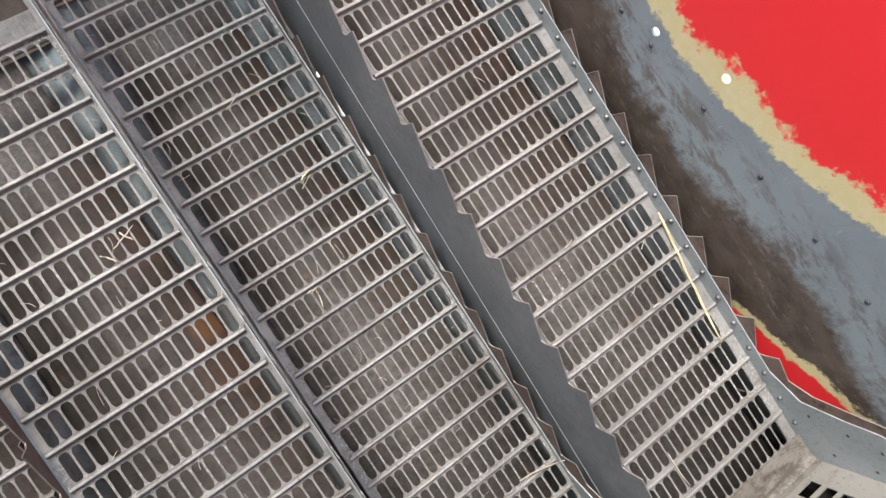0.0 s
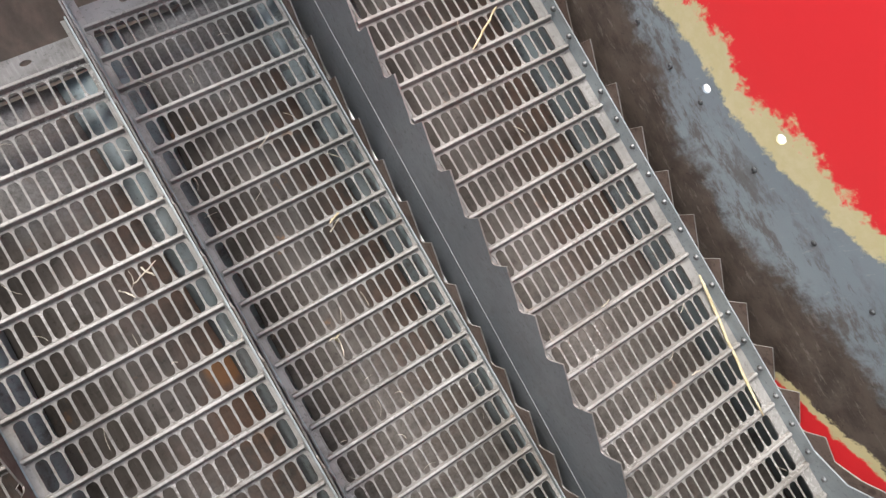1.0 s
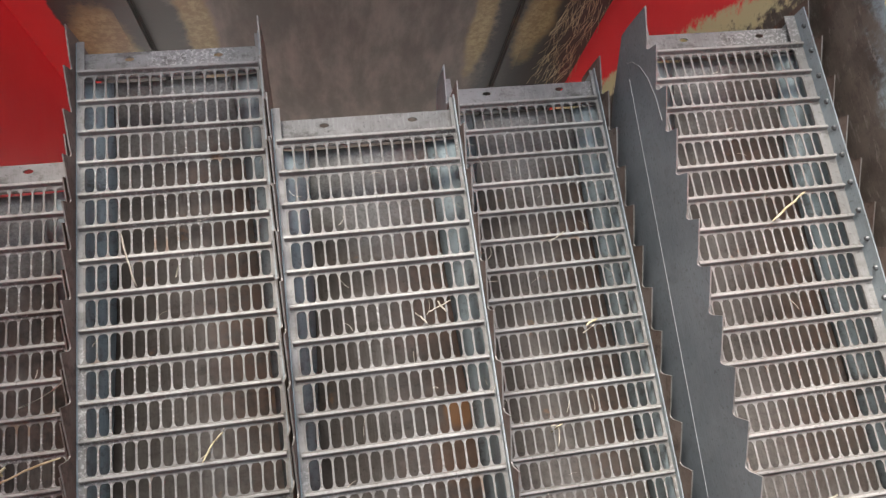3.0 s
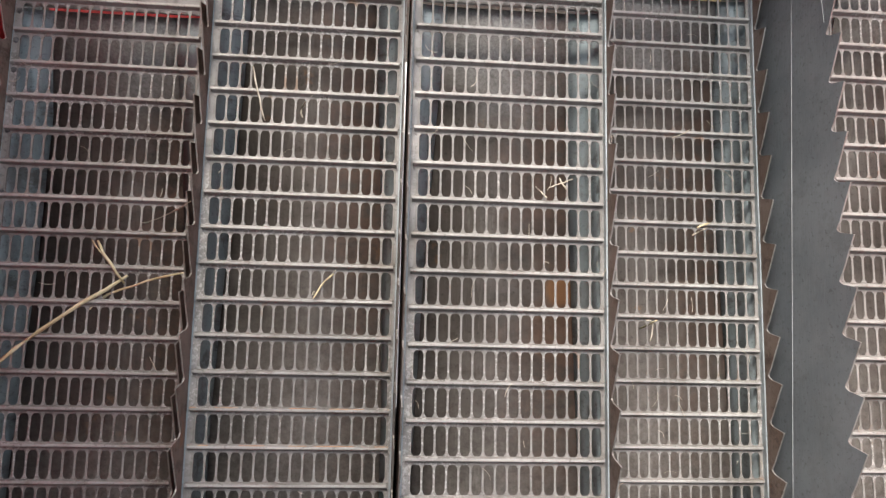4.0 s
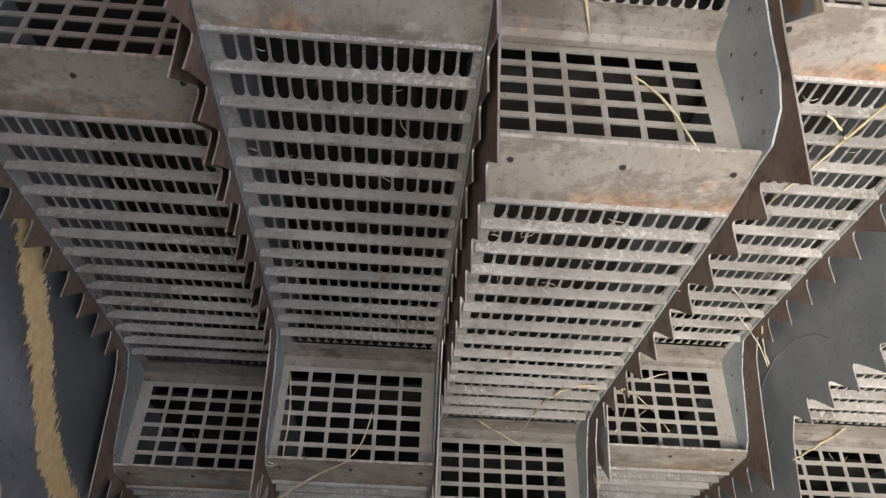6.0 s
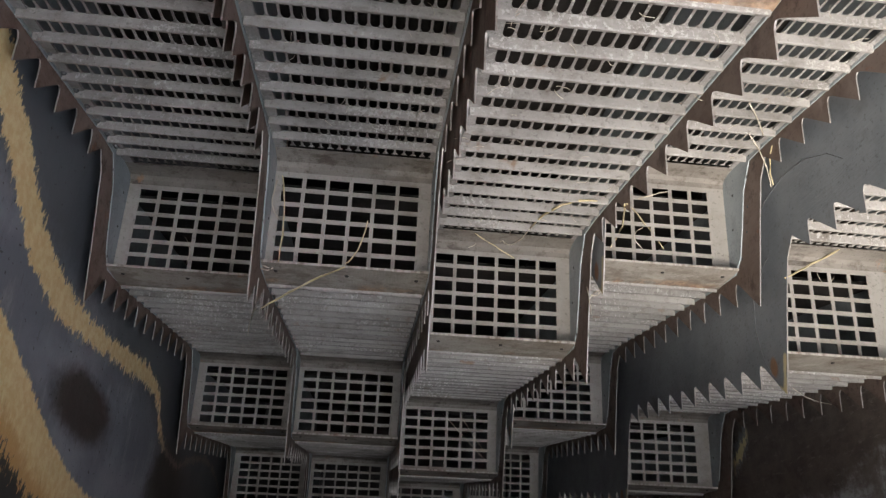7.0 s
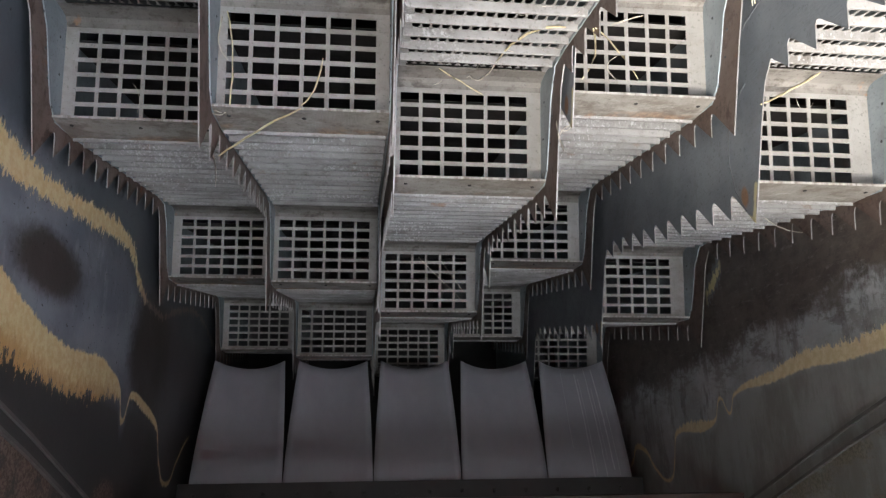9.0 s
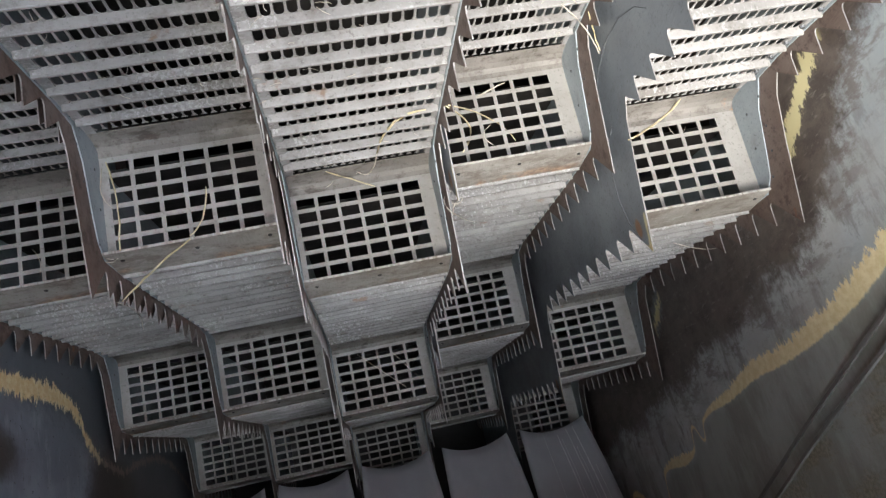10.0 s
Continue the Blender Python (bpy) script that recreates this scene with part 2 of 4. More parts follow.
def wall_material(name, draw):
    """Painted sheet: draw() lays the sprayed fields over the primer."""
    m = Mat(name, 0.38, 0.0)
    p = m.coords()
    sep = m.node("ShaderNodeSeparateXYZ", Vector=p)
    wobble = m.noise(p, 9, 5, 0.6)
    spray = m.noise(p, 70, 4, 0.7)
    hair = m.noise(m.stretch(p, 1, 3.0, 0.7), 45, 3, 0.6)
    edge = m.math("ADD", m.math("MULTIPLY_ADD", wobble, 0.10, -0.05), m.math("ADD", m.math("MULTIPLY_ADD", spray, 0.07, -0.035), m.math("MULTIPLY_ADD", hair, 0.02, -0.01)))
    m.hairy = m.math("ADD", m.math("MULTIPLY_ADD", m.noise(m.stretch(p, 1, 1.5, 0.65), 66, 7, 0.72), 0.20, -0.10), m.math("MULTIPLY_ADD", m.noise(p, 14, 4), 0.05, -0.025))
    c, rough = draw(m, p, sep.outputs[0], sep.outputs[1], sep.outputs[2], edge, spray)
    m.color(c)
    if rough is not None:
        m.rough(rough)
    m.bump(m.math("ADD", m.noise(p, 3.5, 2), m.math("MULTIPLY", spray, 0.12)), 0.25, 0.01)
    return m.m


def curve_of(m, v, lo, hi, zlo, zhi, pts):
    """z as a soft curve of v."""
    n = m.node("ShaderNodeFloatCurve")
    c = n.mapping.curves[0]
    pts = [((a - lo) / (hi - lo), (b - zlo) / (zhi - zlo)) for a, b in sorted(pts)]
    c.points[0].location, c.points[1].location = pts[0], pts[-1]
    for q in pts[1:-1]:
        c.points.new(*q)
    n.mapping.update()
    m.put(n.inputs["Value"], m.math("MULTIPLY_ADD", v, 1 / (hi - lo), -lo / (hi - lo)))
    return m.math("MULTIPLY_ADD", n.outputs[0], zhi - zlo, zlo)


def band(m, z, mid, half, edge, soft=0.012, hairy=0.0):
    """1 within half of mid, with a sprayed edge; hairy 1 or -1 leaves only the upper or lower edge ragged."""
    if hairy:
        side = m.ramp(m.math("MULTIPLY", m.math("SUBTRACT", z, mid), hairy), -0.004, 0.004)
        edge = m.math("MULTIPLY", edge, m.math("MULTIPLY_ADD", side, 0.8, 0.25))
    d = m.math("ADD", m.math("ABSOLUTE", m.math("SUBTRACT", z, mid)), edge)
    return m.math("SUBTRACT", 1.0, m.ramp(d, m.math("SUBTRACT", half, soft), m.math("ADD", half, soft)))


PRIMER, STEEL, CREAM, RED, DARK = (0.24, 0.29, 0.325), (0.062, 0.048, 0.04), (0.70, 0.63, 0.35), (0.94, 0.042, 0.052), (0.33, 0.335, 0.305)


def blotch(m, p, v, z, y0, z0, ry, rz, edge):
    """A soft oval field."""
    a = m.math("DIVIDE", m.math("SUBTRACT", v, y0), ry)
    b = m.math("DIVIDE", m.math("SUBTRACT", z, z0), rz)
    d = m.math("SQRT", m.math("ADD", m.math("MULTIPLY", a, a), m.math("MULTIPLY", b, b)))
    d = m.math("ADD", d, m.math("MULTIPLY", edge, 6.0))
    return m.math("SUBTRACT", 1.0, m.ramp(d, 0.65, 1.15))


def primer_base(m, p):
    c = m.mix(m.ramp(m.noise(p, 5, 5), 0.35, 0.7), PRIMER, (0.30, 0.36, 0.395))
    c = m.mix(m.math("MULTIPLY", m.ramp(m.noise(m.stretch(p, 1, 1, 0.25), 26, 4, 0.7), 0.55, 0.75), 0.5), c, (0.14, 0.13, 0.12))
    c = m.mix(m.math("MULTIPLY", m.ramp(m.noise(m.stretch(p, 1, 0.5, 1.8), 70, 5, 0.75), 0.60, 0.68), 0.45), c, (0.11, 0.095, 0.08))
    return m.mix(m.math("MULTIPLY", m.ramp(m.noise(m.stretch(p, 1, 1.7, 0.5), 95, 4, 0.7), 0.62, 0.69), 0.4), c, (0.44, 0.46, 0.48))


def bare(m, p):
    c = m.mix(m.ramp(m.noise(p, 22, 6, 0.7), 0.35, 0.68), STEEL, (0.125, 0.10, 0.083))
    c = m.mix(m.math("MULTIPLY", m.ramp(m.noise(m.stretch(p, 1, 0.35, 1.4), 75, 5, 0.75), 0.55, 0.66), 0.6), c, (0.25, 0.225, 0.205))
    return m.mix(m.math("MULTIPLY", m.ramp(m.noise(p, 150, 4, 0.7), 0.60, 0.68), 0.7), c, (0.035, 0.028, 0.024))


MARK = (-0.735, -0.684, -1.238, -1.143)      # height at y = 0, slope, from, to


def right_wall(m, p, x, y, z, edge, spray):
    c = primer_base(m, p)
    # paler primer forward, partly brightness put into the colour where light falls short
    front = m.math("SUBTRACT", 1.0, m.ramp(y, -0.75, 0.05))
    c = m.mix(m.math("MULTIPLY", front, 0.8), c, m.mix(m.ramp(m.noise(p, 6, 5), 0.4, 0.65), (0.42, 0.435, 0.43), (0.58, 0.60, 0.59)))
    blots = m.math("MULTIPLY", front, m.ramp(m.noise(m.stretch(p, 1, 1.6, 0.6), 12, 6, 0.7), 0.50, 0.62))
    c = m.mix(m.math("MULTIPLY", blots, 0.7), c, (0.10, 0.082, 0.07))
    c = m.mix(m.math("MULTIPLY", m.math("MULTIPLY", front, m.ramp(m.noise(p, 85, 4, 0.7), 0.60, 0.68)), 0.6), c, (0.40, 0.39, 0.37))
    # bare brown steel along the walkers, wider behind
    low = curve_of(m, y, -2.0, 1.7, -0.5, 0.5, [(-2.0, 0.30), (-1.2, 0.255), (-0.96, 0.225), (-0.746, 0.205), (-0.608, 0.18), (-0.53, 0.145), (-0.464, 0.105), (-0.36, 0.02), (-0.2, -0.04), (0.05, -0.03), (0.31, -0.002), (0.44, -0.035), (0.53, -0.062), (0.67, -0.062), (0.71, -0.052), (0.87, -0.036), (0.94, -0.066), (1.02, -0.052), (1.7, -0.06)])
    c = m.mix(m.math("SUBTRACT", 1.0, m.ramp(m.math("ADD", z, m.math("MULTIPLY", edge, 1.2)), m.math("SUBTRACT", low, 0.024), m.math("ADD", low, 0.026))), c, bare(m, p))
    smear = m.math("SUBTRACT", 1.0, m.ramp(m.math("SUBTRACT", z, low), 0.02, 0.13))
    smear = m.math("MULTIPLY", smear, m.ramp(m.noise(m.stretch(p, 1, 0.6, 1.5), 20, 7, 0.78), 0.48, 0.60))
    c = m.mix(m.math("MULTIPLY", smear, 0.75), c, (0.12, 0.095, 0.078))
    # speckled lightening of the forward wall, painted in place of missing light
    clear = m.math("MULTIPLY", front, m.math("MULTIPLY_ADD", m.ramp(m.math("SUBTRACT", z, low), -0.01, 0.06), 0.85, 0.15))
    light_lift = m.math("MULTIPLY", clear, m.ramp(m.noise(m.stretch(p, 1, 0.8, 1.2), 16, 7, 0.75), 0.36, 0.60))
    c = m.mix(m.math("MULTIPLY", light_lift, 0.6), c, m.mix(m.noise(p, 120, 4, 0.7), (0.25, 0.24, 0.215), (0.44, 0.43, 0.40)))
    # red above a cream edge at the rear, climbing towards the front
    lim = curve_of(m, y, -0.4, 1.7, -0.8, 1.0, [(-0.4, 0.95), (0.1, 0.42), (0.42, 0.105), (0.49, 0.068), (0.57, 0.034), (0.645, 0.012), (0.72, 0.012), (0.9, -0.02), (1.06, -0.02), (1.7, 0.0)])
    h = m.math("ADD", m.math("SUBTRACT", z, lim), m.math("MULTIPLY", edge, 0.5))
    c = m.mix(m.ramp(h, -0.002, 0.006), c, m.mix(m.ramp(spray, 0.4, 0.7), CREAM, (0.74, 0.67, 0.42)))
    rim = m.math("ADD", m.math("SUBTRACT", z, lim), m.math("MULTIPLY", edge, 0.9))
    c = m.mix(m.ramp(rim, 0.035, 0.05), c, RED)
    # red low down behind the walkers' ends, and beside the first step
    tail = m.math("ADD", m.math("SUBTRACT", y, m.math("MULTIPLY_ADD", z, -0.3, 1.15)), edge)
    tail = m.math("MULTIPLY", m.ramp(tail, -0.01, 0.01), m.math("SUBTRACT", 1.0, m.ramp(z, -0.16, -0.13)))
    c = m.mix(tail, c, CREAM)
    tail2 = m.math("ADD", m.math("SUBTRACT", y, m.math("MULTIPLY_ADD", z, -0.3, 1.19)), edge)
    c = m.mix(m.math("MULTIPLY", m.ramp(tail2, -0.01, 0.015), m.math("SUBTRACT", 1.0, m.ramp(z, -0.18, -0.15))), c, RED)
    wedge = m.math("ADD", m.math("SUBTRACT", m.math("MULTIPLY_ADD", y, -0.64, 0.075), z), m.math("MULTIPLY", edge, 0.6))
    inside = m.math("MULTIPLY", m.ramp(y, 0.10, 0.12), m.math("SUBTRACT", 1.0, m.ramp(y, 0.36, 0.40)))
    c = m.mix(m.math("MULTIPLY", m.ramp(wedge, -0.008, 0.0), inside), c, CREAM)
    c = m.mix(m.math("MULTIPLY", m.ramp(wedge, 0.010, 0.020), inside), c, RED)
    # cream bands forward
    up = curve_of(m, y, -1.85, -0.3, 0.0, 0.7, [(-1.85, 0.50), (-1.793, 0.481), (-1.758, 0.441), (-1.696, 0.449), (-1.626, 0.501), (-1.545, 0.528), (-1.5, 0.478), (-1.474, 0.413), (-1.26, 0.392), (-1.225, 0.345), (-1.19, 0.381), (-1.165, 0.345), (-1.0, 0.32), (-0.89, 0.305), (-0.78, 0.305), (-0.59, 0.285), (-0.48, 0.258), (-0.3, 0.2)])
    wide = curve_of(m, y, -1.85, -0.3, 0.0, 0.1, [(-1.85, 0.005), (-1.7, 0.008), (-1.64, 0.006), (-1.54, 0.005), (-1.50, 0.008), (-1.47, 0.007), (-1.36, 0.013), (-1.24, 0.004), (-1.17, 0.004), (-1.0, 0.013), (-0.8, 0.016), (-0.3, 0.018)])
    ragged = m.math("MULTIPLY", m.hairy, m.math("MULTIPLY", wide, 18.0))
    on = m.math("MULTIPLY", m.ramp(y, -1.84, -1.78), m.math("SUBTRACT", 1.0, m.ramp(y, -0.38, -0.34)))
    above = m.math("MULTIPLY", m.ramp(m.math("SUBTRACT", z, up), 0.0, 0.03), m.math("SUBTRACT", 1.0, m.ramp(y, -0.25, 0.0)))
    c = m.mix(m.math("MULTIPLY", above, 0.9), c, m.mix(m.ramp(m.noise(m.stretch(p, 1, 1.3, 0.5), 9, 6, 0.7), 0.38, 0.62), DARK, (0.225, 0.22, 0.185)))
    silt = m.ramp(m.math("ADD", m.math("MULTIPLY_ADD", y, 0.375, z), m.math("MULTIPLY", edge, 0.3)), 0.143, 0.16)
    silt = m.math("MULTIPLY", m.math("MULTIPLY", silt, m.ramp(m.noise(m.stretch(p, 1, 0.6, 1.2), 11, 6, 0.75), 0.42, 0.58)), m.math("SUBTRACT", 1.0, m.ramp(y, -0.35, -0.25)))
    c = m.mix(m.math("MULTIPLY", silt, 0.8), c, m.mix(m.ramp(m.noise(p, 150, 4, 0.7), 0.4, 0.6), (0.17, 0.15, 0.10), (0.30, 0.275, 0.20)))
    c = m.mix(m.math("MULTIPLY", band(m, z, up, wide, ragged, 0.0025, -1.0), on), c, m.mix(m.ramp(spray, 0.35, 0.7), (0.72, 0.59, 0.32), (0.84, 0.73, 0.47)))
    streak = curve_of(m, y, -0.7, -0.3, -0.2, 0.2, [(-0.7, 0.13), (-0.55, 0.045), (-0.43, -0.03), (-0.3, -0.12)])
    on2 = m.math("MULTIPLY", m.ramp(y, -0.60, -0.57), m.math("SUBTRACT", 1.0, m.ramp(y, -0.40, -0.38)))
    c = m.mix(m.math("MULTIPLY", band(m, z, streak, 0.018, m.math("MULTIPLY", m.hairy, 0.4), 0.003), on2), c, CREAM)
    mark = m.math("SUBTRACT", z, m.math("MULTIPLY_ADD", y, MARK[1], MARK[0]))
    on3 = m.math("MULTIPLY", m.ramp(y, MARK[2], MARK[2] + 0.015), m.math("SUBTRACT", 1.0, m.ramp(y, MARK[3] - 0.015, MARK[3])))
    c = m.mix(m.math("MULTIPLY", band(m, mark, 0.0, 0.026, m.math("MULTIPLY", m.hairy, 0.5), 0.006), m.math("MULTIPLY", on3, 0.6)), c, (0.24, 0.27, 0.29))
    c = m.mix(m.math("MULTIPLY", band(m, mark, 0.004, 0.011, m.math("MULTIPLY", m.hairy, 0.4), 0.003), on3), c, CREAM)
    return c, m.math("MULTIPLY_ADD", m.noise(p, 6, 4), 0.3, 0.24)


def left_wall(m, p, x, y, z, edge, spray):
    c = m.mix(m.ramp(m.noise(p, 6, 5), 0.4, 0.65), (0.165, 0.182, 0.215), (0.28, 0.30, 0.34))
    c = m.mix(m.math("MULTIPLY", m.ramp(m.noise(m.stretch(p, 1, 1, 0.3), 30, 4, 0.7), 0.56, 0.72), 0.5), c, (0.36, 0.37, 0.38))
    c = m.mix(m.math("MULTIPLY", m.ramp(m.noise(m.stretch(p, 1, 2, 0.4), 60, 5, 0.75), 0.60, 0.68), 0.5), c, (0.07, 0.065, 0.06))
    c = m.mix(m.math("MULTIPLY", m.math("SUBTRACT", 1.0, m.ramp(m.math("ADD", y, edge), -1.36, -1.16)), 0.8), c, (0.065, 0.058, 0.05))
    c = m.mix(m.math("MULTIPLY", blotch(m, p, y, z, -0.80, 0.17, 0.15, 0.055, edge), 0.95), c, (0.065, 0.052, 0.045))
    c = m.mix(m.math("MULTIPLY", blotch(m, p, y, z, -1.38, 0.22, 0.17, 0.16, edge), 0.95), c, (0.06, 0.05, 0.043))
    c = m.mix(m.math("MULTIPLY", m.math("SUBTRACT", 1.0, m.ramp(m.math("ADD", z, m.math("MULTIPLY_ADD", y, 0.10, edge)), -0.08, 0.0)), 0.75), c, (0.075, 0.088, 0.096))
    c = m.mix(m.math("MULTIPLY", m.ramp(m.noise(m.stretch(p, 1, 0.8, 1.0), 110, 3, 0.6), 0.655, 0.69), 0.85), c, (0.03, 0.027, 0.025))
    one = curve_of(m, y, -2.1, 0.2, -0.4, 0.3, [(-2.1, 0.12), (-2.03, 0.097), (-1.82, 0.05), (-1.575, 0.084), (-1.42, 0.129), (-1.28, 0.112), (-1.225, 0.088), (-1.19, 0.05), (-1.12, 0.03), (-0.9, 0.048), (-0.65, 0.067), (-0.54, 0.045), (-0.42, -0.02), (-0.25, -0.12), (0.2, -0.35)])
    w1 = curve_of(m, y, -2.1, 0.2, 0.0, 0.1, [(-2.1, 0.004), (-1.5, 0.007), (-1.36, 0.007), (-1.25, 0.012), (-1.05, 0.018), (-0.8, 0.018), (-0.5, 0.03), (0.2, 0.03)])
    gold = m.mix(m.ramp(spray, 0.35, 0.7), (0.76, 0.56, 0.27), (0.86, 0.72, 0.42))
    c = m.mix(m.math("MULTIPLY", band(m, z, one, w1, m.math("MULTIPLY", m.hairy, 0.4), 0.003), m.ramp(y, -2.1, -2.0)), c, m.mix(m.ramp(m.math("ADD", y, edge), -1.34, -1.22), (0.22, 0.17, 0.135), gold))
    two = curve_of(m, y, -1.85, 0.0, 0.0, 0.6, [(-1.85, 0.39), (-1.796, 0.407), (-1.696, 0.469), (-1.614, 0.518), (-1.533, 0.471), (-1.475, 0.382), (-1.358, 0.347), (-1.263, 0.332), (-1.224, 0.388), (-1.19, 0.333), (-1.1, 0.318), (-0.9, 0.318), (-0.74, 0.29), (-0.57, 0.23), (-0.3, 0.12), (0.0, 0.02)])
    w2 = curve_of(m, y, -1.85, 0.0, 0.0, 0.1, [(-1.85, 0.004), (-1.6, 0.006), (-1.46, 0.009), (-1.36, 0.012), (-1.22, 0.007), (-1.17, 0.02), (-1.13, 0.026), (-1.05, 0.038), (-0.9, 0.036), (-0.6, 0.05), (0.0, 0.05)])
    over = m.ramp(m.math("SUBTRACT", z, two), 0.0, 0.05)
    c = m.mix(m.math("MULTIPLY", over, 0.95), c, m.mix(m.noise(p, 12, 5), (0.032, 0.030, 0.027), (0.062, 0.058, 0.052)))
    dusty = m.ramp(m.math("ADD", m.math("MULTIPLY_ADD", y, 0.375, z), m.math("MULTIPLY", edge, 0.3)), 0.142, 0.158)
    dusty = m.math("MAXIMUM", dusty, blotch(m, p, y, z, -1.16, 0.54, 0.07, 0.045, m.math("MULTIPLY", edge, 0.6)))
    dusty = m.math("MULTIPLY", dusty, m.ramp(m.noise(p, 26, 6, 0.75), 0.36, 0.52))
    c = m.mix(m.math("MULTIPLY", m.math("MULTIPLY", dusty, m.math("SUBTRACT", 1.0, m.ramp(y, -0.35, -0.25))), 0.85), c, m.mix(m.ramp(m.noise(p, 160, 4, 0.7), 0.4, 0.6), (0.10, 0.066, 0.05), (0.27, 0.20, 0.16)))
    c = m.mix(m.math("MULTIPLY", band(m, z, two, w2, m.math("MULTIPLY", m.hairy, m.math("MULTIPLY", w2, 16.0)), 0.003, 1.0), m.ramp(y, -1.84, -1.78)), c, m.mix(m.math("MULTIPLY", m.ramp(m.math("ADD", m.math("SUBTRACT", z, two), m.math("MULTIPLY", m.hairy, 0.4)), 0.0, 0.03), 0.75), gold, (0.58, 0.32, 0.11)))
    rim = m.math("ADD", m.math("SUBTRACT", y, m.math("MULTIPLY_ADD", z, 0.5, 0.12)), edge)
    low = m.math("SUBTRACT", 1.0, m.ramp(m.math("ADD", z, edge), 0.14, 0.17))
    low = m.math("MULTIPLY", low, m.math("MAXIMUM", m.ramp(y, 0.55, 0.60), m.ramp(z, -0.36, -0.33)))
    c = m.mix(m.math("MULTIPLY", m.ramp(rim, -0.06, -0.05), low), c, CREAM)
    c = m.mix(m.math("MULTIPLY", m.ramp(rim, -0.03, -0.01), low), c, (0.70, 0.018, 0.024))
    return c, m.math("MULTIPLY_ADD", m.noise(p, 6, 4), 0.3, 0.24)


RED_X = (-0.572, -0.566)


def rear_wall(m, p, x, y, z, edge, spray):
    c = m.mix(m.ramp(m.noise(m.stretch(p, 1.6, 1, 0.5), 10, 6, 0.65), 0.35, 0.7), (0.105, 0.078, 0.062), (0.215, 0.165, 0.135))
    # shade put into the colour towards both side corners
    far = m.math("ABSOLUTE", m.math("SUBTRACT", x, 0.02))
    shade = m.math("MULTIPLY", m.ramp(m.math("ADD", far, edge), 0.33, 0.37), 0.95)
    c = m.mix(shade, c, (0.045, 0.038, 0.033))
    for x0, z0, rx, rz in ((-0.30, -0.72, 0.035, 0.28), (-0.50, -0.80, 0.07, 0.16), (0.34, -0.78, 0.03, 0.25), (0.47, -0.78, 0.05, 0.2), (0.05, -0.60, 0.16, 0.05)):
        c = m.mix(m.math("MULTIPLY", blotch(m, p, x, z, x0, z0, rx, rz, m.math("MULTIPLY", edge, 1.4)), 0.8), c, m.mix(m.ramp(spray, 0.4, 0.65), (0.30, 0.21, 0.09), (0.46, 0.36, 0.17)))
    c = m.mix(m.ramp(m.math("MULTIPLY_ADD", edge, 0.15, x), RED_X[0], RED_X[1]), (0.74, 0.026, 0.03), c)
    return c, m.math("MULTIPLY_ADD", m.noise(p, 7, 4), 0.25, 0.26)


WALL_R = wall_material("oversprayed_right_wall", right_wall)
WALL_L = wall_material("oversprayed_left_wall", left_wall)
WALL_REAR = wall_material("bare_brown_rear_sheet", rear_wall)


def plain(name, a, b, scale=8, rough=0.6, metal=0.0, stretch=(1, 1, 1), bump=0.2):
    m = Mat(name, rough, metal)
    p = m.stretch(m.coords(), *stretch)
    n = m.noise(p, scale, 6, 0.6)
    m.color(m.mix(m.ramp(n, 0.3, 0.72), a, b))
    m.rough(m.math("MULTIPLY_ADD", n, 0.25, rough - 0.12))
    m.bump(m.noise(p, scale * 9, 3), bump, 0.002)
    return m.m


RUBBER = plain("grey_rubber", (0.31, 0.312, 0.335), (0.40, 0.402, 0.43), 5, 0.5, 0, (1, 1, 0.4), 0.1)
BEAM = plain("dull_red_beam", (0.035, 0.021, 0.016), (0.075, 0.046, 0.034), 12, 0.6)
ROOF = plain("dark_roof_sheet", (0.035, 0.034, 0.033), (0.065, 0.062, 0.06), 6, 0.5)
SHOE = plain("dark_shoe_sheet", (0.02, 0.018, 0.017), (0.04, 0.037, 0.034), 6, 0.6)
SKYBLOCK = plain("dark_skyblock_wall", (0.07, 0.068, 0.06), (0.12, 0.115, 0.10), 2, 0.9)
GROUND = plain("pale_concrete", (0.50, 0.49, 0.46), (0.62, 0.60, 0.57), 3, 0.9)
STRAW = plain("dry_straw", (0.46, 0.38, 0.21), (0.68, 0.60, 0.41), 40, 0.55)
CHAFF = plain("grey_chaff", (0.38, 0.34, 0.27), (0.55, 0.50, 0.42), 40, 0.7)

FOLD = plain("worn_fold_edge", (0.13, 0.125, 0.115), (0.22, 0.21, 0.195), 12, 0.5)
SCORE = plain("scored_steel", (0.30, 0.31, 0.32), (0.36, 0.37, 0.38), 20, 0.5)
SCORE_DARK = plain("dark_scored_steel", (0.09, 0.095, 0.105), (0.12, 0.125, 0.135), 20, 0.6)
SCRATCH = plain("scratched_rubber", (0.46, 0.46, 0.48), (0.62, 0.62, 0.64), 60, 0.7)
DARK_DOT = plain("dark_screw", (0.05, 0.055, 0.06), (0.09, 0.095, 0.10), 30, 0.5)

# ---------------------------------------------------------------- mesh helpers


def mesh_of(name, verts, faces, smooth=False, weld=0.0):
    me = bpy.data.meshes.new(name)
    me.from_pydata([tuple(v) for v in verts], [], faces)
    me.validate()
    bm = bmesh.new()
    bm.from_mesh(me)
    if weld:
        bmesh.ops.remove_doubles(bm, verts=bm.verts, dist=weld)
    bmesh.ops.recalc_face_normals(bm, faces=bm.faces)
    bm.to_mesh(me)
    bm.free()
    if smooth:
        for q in me.polygons:
            q.use_smooth = True
    return me


